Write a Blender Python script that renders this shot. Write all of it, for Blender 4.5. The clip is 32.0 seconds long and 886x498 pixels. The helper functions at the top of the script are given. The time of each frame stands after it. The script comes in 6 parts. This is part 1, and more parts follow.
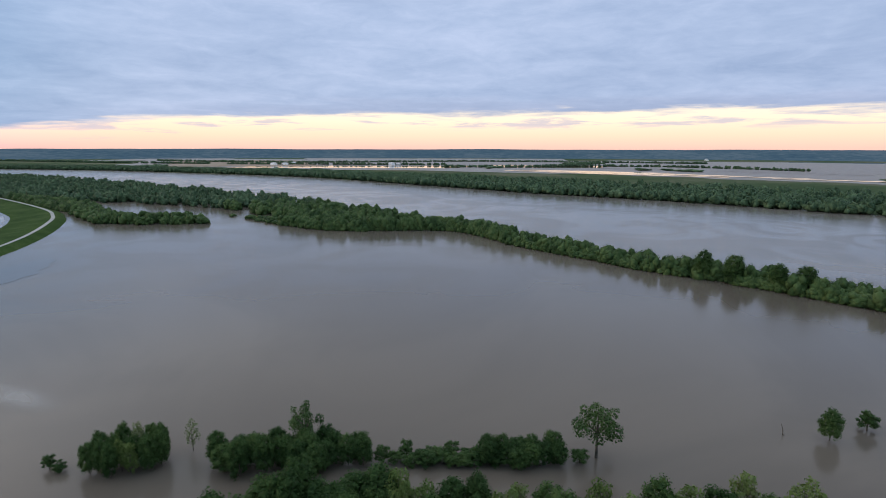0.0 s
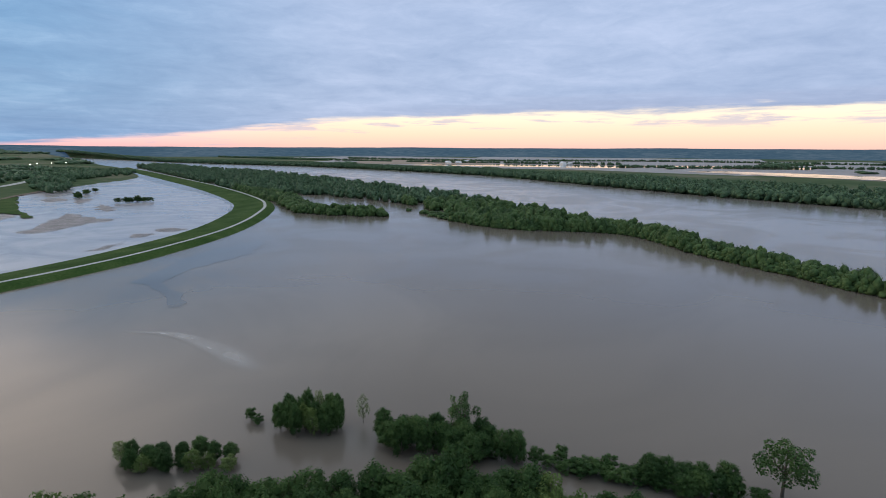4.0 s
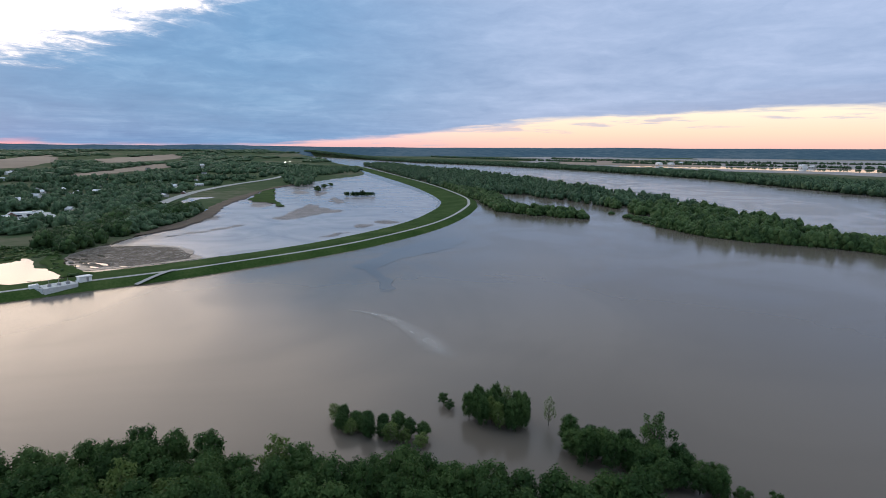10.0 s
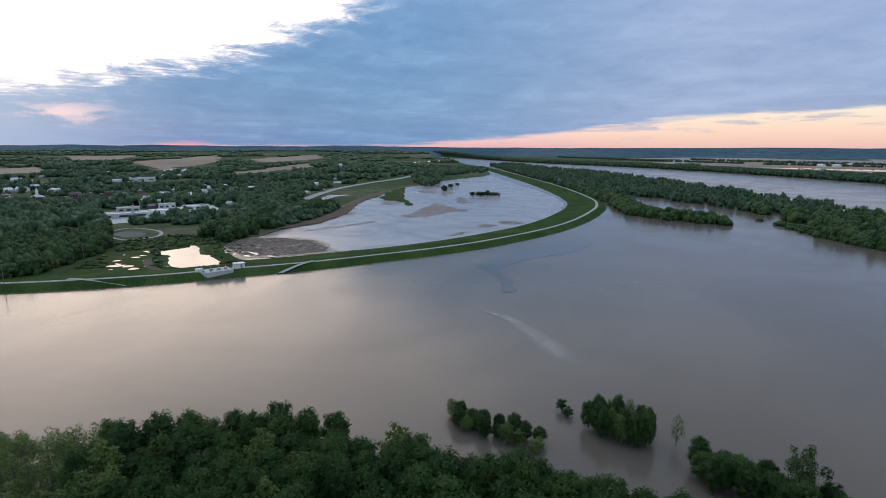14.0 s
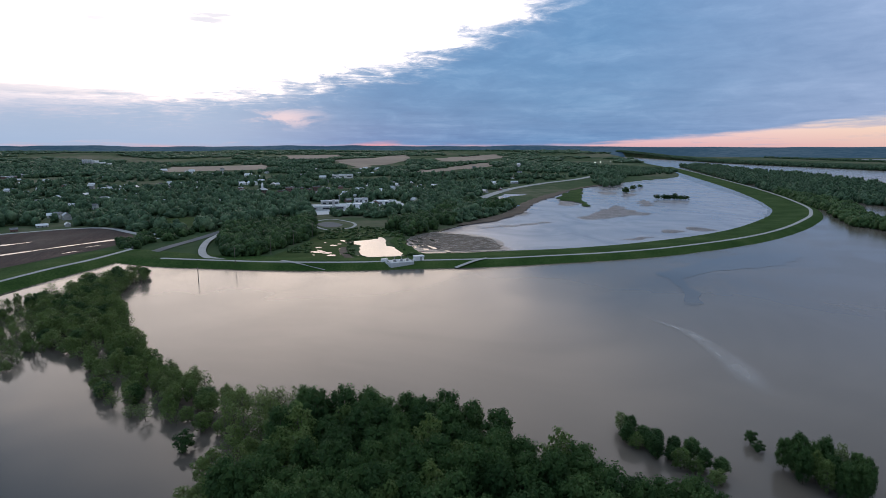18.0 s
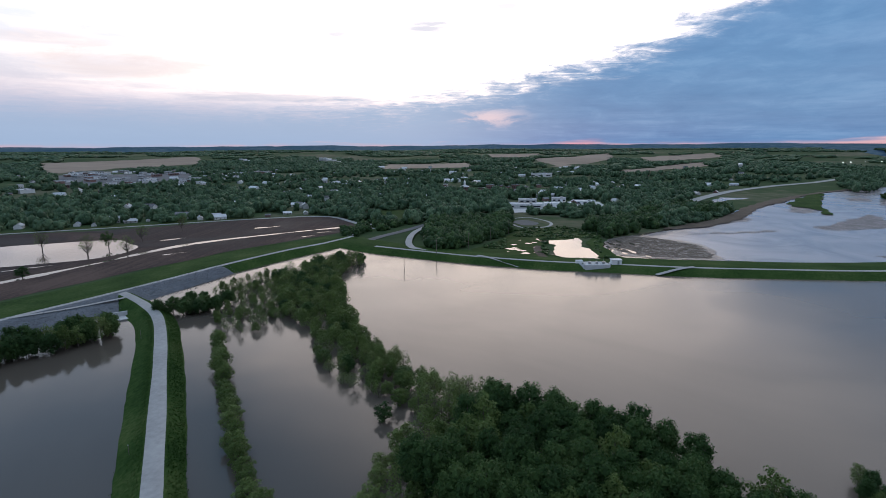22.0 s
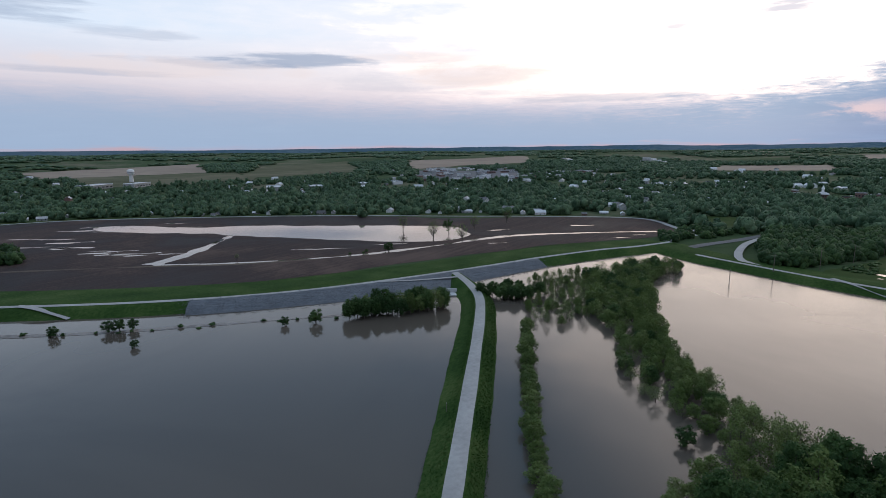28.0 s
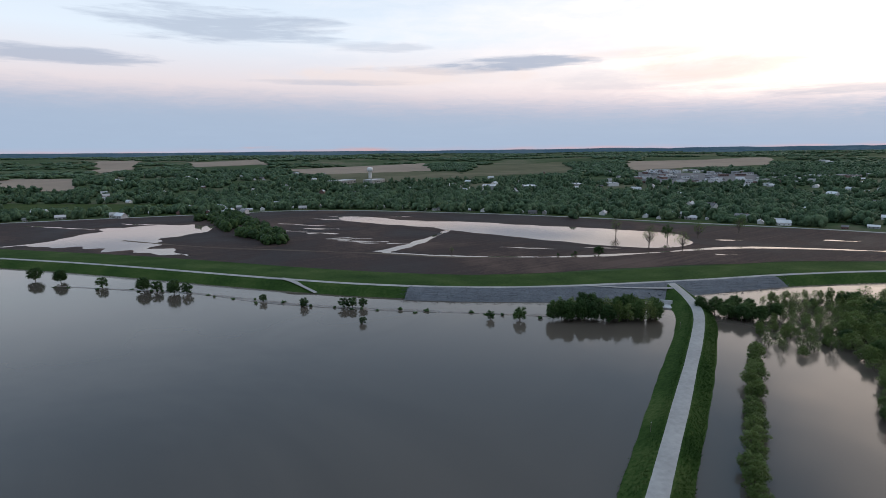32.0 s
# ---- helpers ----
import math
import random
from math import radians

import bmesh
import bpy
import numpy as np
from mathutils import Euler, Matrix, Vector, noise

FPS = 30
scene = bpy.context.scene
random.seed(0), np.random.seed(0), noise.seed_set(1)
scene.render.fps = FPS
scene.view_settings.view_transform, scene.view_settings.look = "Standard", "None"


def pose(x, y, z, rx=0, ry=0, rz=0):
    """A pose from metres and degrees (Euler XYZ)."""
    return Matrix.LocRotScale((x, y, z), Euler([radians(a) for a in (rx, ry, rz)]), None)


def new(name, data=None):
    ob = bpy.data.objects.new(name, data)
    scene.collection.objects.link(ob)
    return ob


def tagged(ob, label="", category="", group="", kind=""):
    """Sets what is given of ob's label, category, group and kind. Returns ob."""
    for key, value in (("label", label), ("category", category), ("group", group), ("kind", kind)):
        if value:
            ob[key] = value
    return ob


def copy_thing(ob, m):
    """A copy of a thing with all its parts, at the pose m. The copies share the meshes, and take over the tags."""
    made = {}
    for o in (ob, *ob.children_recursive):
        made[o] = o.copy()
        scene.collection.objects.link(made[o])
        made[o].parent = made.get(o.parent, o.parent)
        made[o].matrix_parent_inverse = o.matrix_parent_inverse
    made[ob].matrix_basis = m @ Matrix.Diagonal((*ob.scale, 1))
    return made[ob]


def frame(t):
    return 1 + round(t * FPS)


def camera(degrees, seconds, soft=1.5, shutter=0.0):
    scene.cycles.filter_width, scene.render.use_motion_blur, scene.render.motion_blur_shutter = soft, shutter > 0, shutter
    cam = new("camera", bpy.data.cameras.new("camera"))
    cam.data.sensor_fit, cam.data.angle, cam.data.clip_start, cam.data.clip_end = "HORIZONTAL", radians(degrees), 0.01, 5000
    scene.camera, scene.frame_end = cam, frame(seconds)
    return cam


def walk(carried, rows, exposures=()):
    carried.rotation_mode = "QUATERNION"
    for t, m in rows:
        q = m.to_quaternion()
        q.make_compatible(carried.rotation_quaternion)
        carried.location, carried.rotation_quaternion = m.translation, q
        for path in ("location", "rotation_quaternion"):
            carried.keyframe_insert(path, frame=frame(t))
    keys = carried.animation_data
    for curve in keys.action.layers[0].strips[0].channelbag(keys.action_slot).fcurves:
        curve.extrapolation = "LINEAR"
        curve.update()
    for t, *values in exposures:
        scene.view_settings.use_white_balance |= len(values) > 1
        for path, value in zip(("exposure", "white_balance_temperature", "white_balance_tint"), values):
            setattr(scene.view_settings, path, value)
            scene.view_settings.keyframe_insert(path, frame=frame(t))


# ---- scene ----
cam = camera(78.43, 32.0, soft=0.65)
EYE = (0, 0, 65)
PATH = [
    (0.0, pose(*EYE, 79.59, -0.12, -0.02)),
    (1.0, pose(*EYE, 79.49, -0.12, 4.70)),
    (2.0, pose(*EYE, 79.45, -0.13, 9.40)),
    (3.0, pose(*EYE, 79.46, -0.21, 13.60)),
    (3.5, pose(*EYE, 79.44, -0.20, 15.72)),
    (5.5, pose(*EYE, 79.43, -0.25, 22.81)),
    (6.0, pose(*EYE, 79.41, -0.19, 24.67)),
    (7.0, pose(*EYE, 79.39, -0.18, 28.69)),
    (8.0, pose(*EYE, 79.39, -0.16, 32.69)),
    (9.0, pose(*EYE, 79.39, -0.22, 35.96)),
    (10.0, pose(*EYE, 79.41, -0.20, 38.57)),
    (11.0, pose(*EYE, 79.42, -0.20, 41.28)),
    (12.0, pose(*EYE, 79.43, -0.17, 44.22)),
    (13.0, pose(*EYE, 79.43, -0.11, 47.76)),
    (13.5, pose(*EYE, 79.43, -0.07, 49.71)),
    (15.5, pose(*EYE, 79.42, 0.00, 58.04)),
    (16.0, pose(*EYE, 79.44, 0.06, 60.47)),
    (17.0, pose(*EYE, 79.43, 0.07, 65.35)),
    (18.0, pose(*EYE, 79.41, 0.10, 70.08)),
    (19.0, pose(*EYE, 79.40, 0.13, 75.22)),
    (20.0, pose(*EYE, 79.38, 0.19, 80.65)),
    (21.0, pose(*EYE, 79.34, 0.18, 85.63)),
    (22.0, pose(*EYE, 79.36, 0.35, 90.68)),
    (23.0, pose(*EYE, 79.37, 0.54, 95.97)),
    (24.0, pose(*EYE, 79.40, 0.52, 101.57)),
    (25.0, pose(*EYE, 79.43, 0.47, 107.21)),
    (25.5, pose(*EYE, 79.47, 0.46, 110.08)),
    (27.5, pose(*EYE, 79.54, 0.52, 120.67)),
    (28.0, pose(*EYE, 79.56, 0.51, 123.31)),
    (29.0, pose(*EYE, 79.60, 0.48, 128.44)),
    (30.0, pose(*EYE, 79.67, 0.46, 133.39)),
    (31.0, pose(*EYE, 79.72, 0.56, 138.87)),
    (32.0, pose(*EYE, 79.79, 0.51, 145.41)),
]

walk(cam, PATH, exposures=((0.0, 0.32, 6500, 10), (8.0, 0.28, 6400, 10), (13.0, 0.06, 6150, 10), (19.0, -0.1, 5880, 10), (23.0, -0.16, 5800, 10), (28.0, -0.18, 5950, 10), (32.0, -0.06, 6250, 10)))

# ---------------- sky and light ----------------
world = bpy.data.worlds.new("evening_sky")
scene.world = world
world.use_nodes = True
WT = world.node_tree
WT.nodes.clear()


def node(tree, kind, **inputs):
    n = tree.nodes.new(kind)
    for k, v in inputs.items():
        key = int(k[1:]) if k[0] == "i" and k[1:].isdigit() else k.replace("_", " ")
        if isinstance(v, bpy.types.NodeSocket):
            tree.links.new(v, n.inputs[key])
        else:
            n.inputs[key].default_value = v
    return n


def calc(tree, op, a, b=0.0, c=0.0, clamp=False):
    n = tree.nodes.new("ShaderNodeMath")
    n.operation, n.use_clamp = op, clamp
    for i, v in enumerate((a, b, c)):
        if isinstance(v, bpy.types.NodeSocket):
            tree.links.new(v, n.inputs[i])
        else:
            n.inputs[i].default_value = v
    return n.outputs[0]


def step(tree, v, lo, hi, a=0.0, b=1.0):
    n = tree.nodes.new("ShaderNodeMapRange")
    n.interpolation_type = "SMOOTHSTEP"
    for key, x in (("Value", v), ("From Min", lo), ("From Max", hi), ("To Min", a), ("To Max", b)):
        if isinstance(x, bpy.types.NodeSocket):
            tree.links.new(x, n.inputs[key])
        else:
            n.inputs[key].default_value = x
    return n.outputs[0]


def mixc(tree, fac, a, b, mode="MIX"):
    n = tree.nodes.new("ShaderNodeMix")
    n.data_type, n.blend_type = "RGBA", mode
    for i, v in ((0, fac), (6, a), (7, b)):
        if isinstance(v, bpy.types.NodeSocket):
            tree.links.new(v, n.inputs[i])
        elif i == 0:
            n.inputs[i].default_value = v
        else:
            n.inputs[i].default_value = (*v, 1.0)
    return n.outputs[2]


def ramp(tree, fac, stops, interp="LINEAR"):
    n = tree.nodes.new("ShaderNodeValToRGB")
    n.color_ramp.interpolation = interp
    el = n.color_ramp.elements
    while len(el) < len(stops):
        el.new(0.5)
    for e, (p, c) in zip(el, stops):
        e.position = p
        e.color = (*c, 1.0) if isinstance(c, tuple) else (c, c, c, 1.0)
    tree.links.new(fac, n.inputs[0])
    return n.outputs[0]


def fbm(tree, vec, scale, detail=5.0, rough=0.55, distort=0.0, flat=False):
    n = node(tree, "ShaderNodeTexNoise", Vector=vec, Scale=scale, Detail=detail, Roughness=rough, Distortion=distort)
    if flat:
        n.noise_dimensions = "2D"
    return n.outputs[0]


def sky():
    t = WT
    way = t.nodes.new("ShaderNodeTexCoord").outputs["Generated"]
    xyz = node(t, "ShaderNodeSeparateXYZ", Vector=way)
    x, y, z = xyz.outputs
    deg = 180 / math.pi
    az = calc(t, "MULTIPLY", calc(t, "ARCTAN2", calc(t, "MULTIPLY", x, -1.0), y), deg)      # 0 north, +90 west
    az = calc(t, "ADD", az, calc(t, "MULTIPLY", calc(t, "LESS_THAN", az, -110.0), 360.0))   # -110 .. 250
    el = calc(t, "MULTIPLY", calc(t, "ARCSINE", z), deg)
    u = calc(t, "DIVIDE", calc(t, "ADD", az, 110.0), 360.0)
    # clouds are laid out on a flat layer overhead, so they crowd into streaks towards the horizon
    lift = calc(t, "ADD", calc(t, "MAXIMUM", z, 0.0), 0.045)
    flat = node(t, "ShaderNodeCombineXYZ", X=calc(t, "DIVIDE", x, lift), Y=calc(t, "DIVIDE", y, lift), Z=0.0).outputs[0]
    band = node(t, "ShaderNodeCombineXYZ", X=calc(t, "MULTIPLY", az, 0.055), Y=calc(t, "MULTIPLY", el, 0.55), Z=3.1).outputs[0]
    n_big = fbm(t, flat, 0.33, 6.0, 0.55, 0.4)
    n_fine = fbm(t, flat, 1.1, 6.0, 0.6, 0.6)
    n_band = fbm(t, band, 1.0, 6.0, 0.6, 0.5)
    n_wisp = fbm(t, band, 2.6, 5.0, 0.6, 0.3)
    n_tear = fbm(t, flat, 2.6, 6.0, 0.65, 0.8)
    n_puff = fbm(t, node(t, "ShaderNodeCombineXYZ", X=calc(t, "MULTIPLY", az, 0.22), Y=calc(t, "MULTIPLY", el, 0.75), Z=7.7).outputs[0], 1.0, 6.0, 0.65, 0.4)
    wob = calc(t, "SUBTRACT", n_band, 0.5)
    el_n = calc(t, "ADD", el, calc(t, "MULTIPLY", wob, 2.6))
    el_f = calc(t, "ADD", el_n, calc(t, "MULTIPLY", calc(t, "SUBTRACT", n_wisp, 0.5), 1.6))
    k = 1 / 360.0

    def at(a):
        return (a + 110) * k

    # lower edge of the cloud deck (degrees / 30) over the orange strip
    low = calc(t, "MULTIPLY", ramp(t, u, [(at(-60), 3.5 / 30), (at(-38), 3.4 / 30), (at(5), 3.4 / 30), (at(20), 3.0 / 30), (at(30), 2.4 / 30), (at(38), 1.7 / 30), (at(46), 0.9 / 30), (at(56), 0.0)]), 30.0)
    # upper edge of the deck where the sky opens to the west
    high = calc(t, "MULTIPLY", ramp(t, u, [(at(26), 1.0), (at(38), 23.5 / 30), (at(46), 19.8 / 30), (at(55), 15.8 / 30), (at(61), 12.3 / 30), (at(71), 8.4 / 30), (at(80), 6.4 / 30), (at(87), 4.6 / 30), (at(97), 3.3 / 30), (at(110), 3.0 / 30), (at(135), 3.3 / 30), (at(165), 4.1 / 30), (at(200), 4.6 / 30)]), 30.0)
    deck_low = step(t, calc(t, "SUBTRACT", el_f, low), -0.35, 0.5)
    ragged = calc(t, "ADD", calc(t, "MULTIPLY", calc(t, "SUBTRACT", n_puff, 0.5), 5.0), calc(t, "MULTIPLY", calc(t, "SUBTRACT", n_tear, 0.5), 6.0))
    ragged = calc(t, "MULTIPLY", ragged, step(t, az, 112.0, 92.0, 0.25, 1.0))
    blur = calc(t, "MULTIPLY", calc(t, "MAXIMUM", calc(t, "SUBTRACT", el, 13.0), 0.0), 2.2)
    deck_high = step(t, calc(t, "SUBTRACT", high, calc(t, "ADD", el, ragged)), calc(t, "SUBTRACT", -2.6, blur), calc(t, "ADD", 2.6, blur))
    # thin cloud already hides most of the glare behind it
    deck_high = calc(t, "SUBTRACT", 1.0, calc(t, "POWER", calc(t, "SUBTRACT", 1.0, deck_high), 2.6))
    deck = calc(t, "MULTIPLY", deck_low, deck_high)
    # colour of the open sky by height: orange strip north, bright white west, paler south
    north = ramp(t, calc(t, "DIVIDE", el, 30.0), [(0.0, (0.86, 0.53, 0.44)), (0.045, (0.98, 0.68, 0.50)), (0.11, (1.0, 0.84, 0.64)), (0.4, (0.5, 0.58, 0.75))])
    west = ramp(t, calc(t, "DIVIDE", el, 30.0), [(0.0, (0.80, 0.45, 0.45)), (0.13, (1.25, 1.02, 0.95)), (0.22, (3.1, 2.4, 1.82)), (0.5, (3.0, 2.4, 1.95)), (1.0, (2.5, 2.1, 1.8))])
    south = ramp(t, calc(t, "DIVIDE", el, 30.0), [(0.0, (0.60, 0.42, 0.45)), (0.12, (0.66, 0.57, 0.62)), (0.22, (0.86, 0.77, 0.78)), (0.36, (0.84, 0.92, 1.0)), (1.0, (0.5, 0.64, 0.84))])
    open_sky = mixc(t, step(t, az, 26.0, 54.0), north, west)
    soft = ramp(t, calc(t, "DIVIDE", el, 30.0), [(0.0, (0.80, 0.45, 0.45)), (0.13, (0.88, 0.72, 0.74)), (0.22, (1.15, 1.0, 0.94)), (0.5, (1.15, 1.10, 1.08)), (1.0, (0.6, 0.68, 0.8))])
    az_n = calc(t, "ADD", az, calc(t, "MULTIPLY", calc(t, "ADD", wob, calc(t, "SUBTRACT", n_puff, 0.5)), 30.0))
    open_sky = mixc(t, step(t, az_n, 86.0, 134.0), open_sky, soft)
    open_sky = mixc(t, step(t, az_n, 108.0, 168.0), open_sky, south)
    # the glare fades towards the rim of the cloud
    past = calc(t, "SUBTRACT", calc(t, "ADD", el, ragged), high)
    rim = calc(t, "MULTIPLY", step(t, past, 3.2, -1.5), calc(t, "MULTIPLY", calc(t, "MULTIPLY", step(t, az, 28.0, 50.0), step(t, az, 104.0, 84.0)), step(t, el, 4.5, 8.0)))
    open_sky = mixc(t, calc(t, "MULTIPLY", rim, 0.9), open_sky, (0.62, 0.70, 0.84))
    # deck colour
    deck_c = ramp(t, calc(t, "ADD", calc(t, "MULTIPLY", n_big, 0.5), calc(t, "ADD", calc(t, "MULTIPLY", n_fine, 0.2), calc(t, "MULTIPLY", n_puff, 0.3))), [(0.32, (0.24, 0.33, 0.51)), (0.50, (0.345, 0.435, 0.62)), (0.68, (0.47, 0.55, 0.74))])
    blue = calc(t, "MULTIPLY", step(t, az, 24.0, 58.0), calc(t, "SUBTRACT", 1.1, calc(t, "MULTIPLY", n_fine, 0.3)))
    deck_blue = ramp(t, calc(t, "ADD", calc(t, "MULTIPLY", n_puff, 0.5), calc(t, "ADD", calc(t, "MULTIPLY", n_big, 0.3), calc(t, "MULTIPLY", n_fine, 0.2))), [(0.34, (0.125, 0.255, 0.45)), (0.52, (0.155, 0.305, 0.51)), (0.68, (0.22, 0.385, 0.59))])
    deck_c = mixc(t, blue, deck_c, deck_blue)
    under = calc(t, "MULTIPLY", step(t, calc(t, "SUBTRACT", el_f, low), 2.2, 0.3), step(t, az, 40.0, 10.0))
    deck_c = mixc(t, calc(t, "MULTIPLY", under, 0.35), deck_c, (0.24, 0.28, 0.42))
    lowbank = step(t, az, 74.0, 96.0)
    deck_c = mixc(t, calc(t, "MULTIPLY", lowbank, 0.85), deck_c, (0.47, 0.56, 0.69))
    # the deck thins overhead to the north-west
    thin = calc(t, "MULTIPLY", step(t, el, 13.0, 22.0), calc(t, "MULTIPLY", step(t, az, -10.0, 26.0), step(t, az, 86.0, 60.0)))
    deck_c = mixc(t, calc(t, "MULTIPLY", thin, 0.85), deck_c, (0.84, 0.85, 0.89))
    col = mixc(t, deck, open_sky, deck_c)
    # streaks and torn scraps of cloud in the opening: azimuth, height, half length, half thickness, strength
    for a, e, w, h, k2 in ((138.0, 8.6, 8.0, 0.75, 0.8), (146.0, 8.0, 7.0, 0.5, 0.5), (152.0, 10.2, 6.0, 0.5, 0.35), (93.0, 11.7, 3.4, 0.8, 0.78), (101.0, 10.9, 1.6, 0.45, 0.7), (84.0, 13.4, 1.6, 0.4, 0.7), (180.0, 8.1, 9.0, 0.8, 0.7), (166.0, 11.6, 11.0, 1.6, 0.6), (156.0, 6.8, 9.0, 0.35, 0.4), (118.0, 5.6, 7.0, 0.4, 0.3), (108.0, 4.9, 9.0, 0.5, 0.45), (128.0, 6.6, 8.0, 0.9, 0.18)):
        dx = calc(t, "DIVIDE", calc(t, "SUBTRACT", az, a), w)
        dy = calc(t, "DIVIDE", calc(t, "SUBTRACT", el, e), h)
        d2 = calc(t, "ADD", calc(t, "MULTIPLY", dx, dx), calc(t, "MULTIPLY", dy, dy))
        m = step(t, calc(t, "ADD", d2, calc(t, "MULTIPLY", calc(t, "SUBTRACT", n_wisp, 0.5), 3.5)), 1.3, 0.0)
        col = mixc(t, calc(t, "MULTIPLY", m, k2), col, (0.40, 0.46, 0.58))
    # peach veils in the opening
    for a, e, w, h, k2 in ((119.5, 7.3, 8.0, 1.3, 0.75), (126.0, 9.0, 7.0, 0.6, 0.5), (99.0, 8.2, 6.0, 1.0, 0.6), (150.0, 7.4, 14.0, 1.0, 0.5)):
        dx = calc(t, "DIVIDE", calc(t, "SUBTRACT", az, a), w)
        dy = calc(t, "DIVIDE", calc(t, "SUBTRACT", el, e), h)
        d2 = calc(t, "ADD", calc(t, "MULTIPLY", dx, dx), calc(t, "MULTIPLY", dy, dy))
        m = step(t, calc(t, "ADD", d2, calc(t, "MULTIPLY", calc(t, "SUBTRACT", n_puff, 0.5), 3.0)), 1.3, 0.0)
        col = mixc(t, calc(t, "MULTIPLY", m, k2), col, (0.94, 0.78, 0.72))
    # a rosy break low in the bank
    rose = calc(t, "MULTIPLY", step(t, calc(t, "ABSOLUTE", calc(t, "SUBTRACT", az, 86.0)), 5.5, 0.0), step(t, calc(t, "ABSOLUTE", calc(t, "SUBTRACT", el, 2.9)), 1.5, 0.0))
    col = mixc(t, calc(t, "MULTIPLY", calc(t, "MULTIPLY", rose, step(t, n_puff, 0.44, 0.62)), 0.8), col, (1.0, 0.74, 0.70))
    ember = calc(t, "MULTIPLY", step(t, calc(t, "ABSOLUTE", calc(t, "SUBTRACT", az, 77.0)), 3.0, 0.3), step(t, el_n, 0.9, 0.0))
    col = mixc(t, calc(t, "MULTIPLY", ember, 0.9), col, (1.0, 0.40, 0.40))
    # thin streaks lying in the orange strip
    lines = calc(t, "MULTIPLY", step(t, n_wisp, 0.50, 0.62), step(t, calc(t, "ABSOLUTE", calc(t, "SUBTRACT", calc(t, "SUBTRACT", low, el), 0.7)), 1.0, 0.2))
    col = mixc(t, calc(t, "MULTIPLY", lines, step(t, az, 55.0, 40.0, 0.0, 0.7)), col, (0.46, 0.46, 0.57))
    # pink glow low down
    pink = calc(t, "MULTIPLY", step(t, el_n, 0.8, -0.2), step(t, n_band, 0.45, 0.62))
    col = mixc(t, calc(t, "MULTIPLY", pink, 0.4), col, (0.85, 0.42, 0.42))
    # overcast closes again high up, out of the opening
    roof_n = ramp(t, n_big, [(0.3, (0.38, 0.41, 0.48)), (0.7, (0.56, 0.59, 0.66))])
    roof_s = ramp(t, n_big, [(0.3, (0.18, 0.34, 0.53)), (0.7, (0.29, 0.48, 0.70))])
    roof_c = mixc(t, step(t, az, 80.0, 112.0), roof_n, roof_s)
    warm = calc(t, "MULTIPLY", calc(t, "MULTIPLY", step(t, az, 16.0, 62.0), step(t, az, 122.0, 90.0)), 17.0)
    col = mixc(t, step(t, calc(t, "SUBTRACT", el_n, warm), 13.0, 27.0), col, roof_c)
    col = mixc(t, step(t, el_n, 36.0, 56.0), col, (0.66, 0.78, 0.90))
    # below the horizon
    col = mixc(t, step(t, z, 0.0, -0.03), col, (0.12, 0.11, 0.10))
    clear = t.nodes.new("ShaderNodeTexSky")
    clear.sky_type, clear.sun_disc = "NISHITA", False
    clear.sun_elevation, clear.sun_rotation = radians(-1.5), radians(-80)
    out = t.nodes.new("ShaderNodeOutputWorld")
    cloud_bg = node(t, "ShaderNodeBackground", Color=col, Strength=1.0)
    clear_bg = node(t, "ShaderNodeBackground", Color=clear.outputs[0], Strength=0.05)
    both = node(t, "ShaderNodeAddShader", i0=cloud_bg.outputs[0], i1=clear_bg.outputs[0])
    t.links.new(both.outputs[0], out.inputs["Surface"])


sky()

# ---------------- materials ----------------
def material(name):
    m = bpy.data.materials.new(name)
    m.use_nodes = True
    t = m.node_tree
    b = t.nodes["Principled BSDF"]
    pos = t.nodes.new("ShaderNodeNewGeometry").outputs["Position"]
    return m, t, b, pos


def bump(t, b, height, dist, strength=1.0):
    n = node(t, "ShaderNodeBump", Height=height, Distance=dist, Strength=strength)
    t.links.new(n.outputs[0], b.inputs["Normal"])


def speckled(name, stops, scale, rough=0.85, scale2=None, relief=0.0, metal=0.0, spec=0.3, amount=0.5, own=0.0):
    """Two scales of noise through a colour ramp; own: how far each object differs by chance."""
    m, t, b, pos = material(name)
    a = fbm(t, pos, scale, 6.0, 0.6)
    c = fbm(t, pos, scale2 or scale * 0.08, 4.0, 0.5)
    v = calc(t, "ADD", calc(t, "MULTIPLY", a, 1 - amount), calc(t, "MULTIPLY", c, amount))
    if own:
        info = t.nodes.new("ShaderNodeObjectInfo")
        v = calc(t, "ADD", v, calc(t, "MULTIPLY", calc(t, "SUBTRACT", info.outputs["Random"], 0.5), own))
    t.links.new(ramp(t, v, stops), b.inputs["Base Color"])
    b.inputs["Roughness"].default_value, b.inputs["Metallic"].default_value = rough, metal
    b.inputs["Specular IOR Level"].default_value = spec
    if relief:
        bump(t, b, a, relief)
    return m


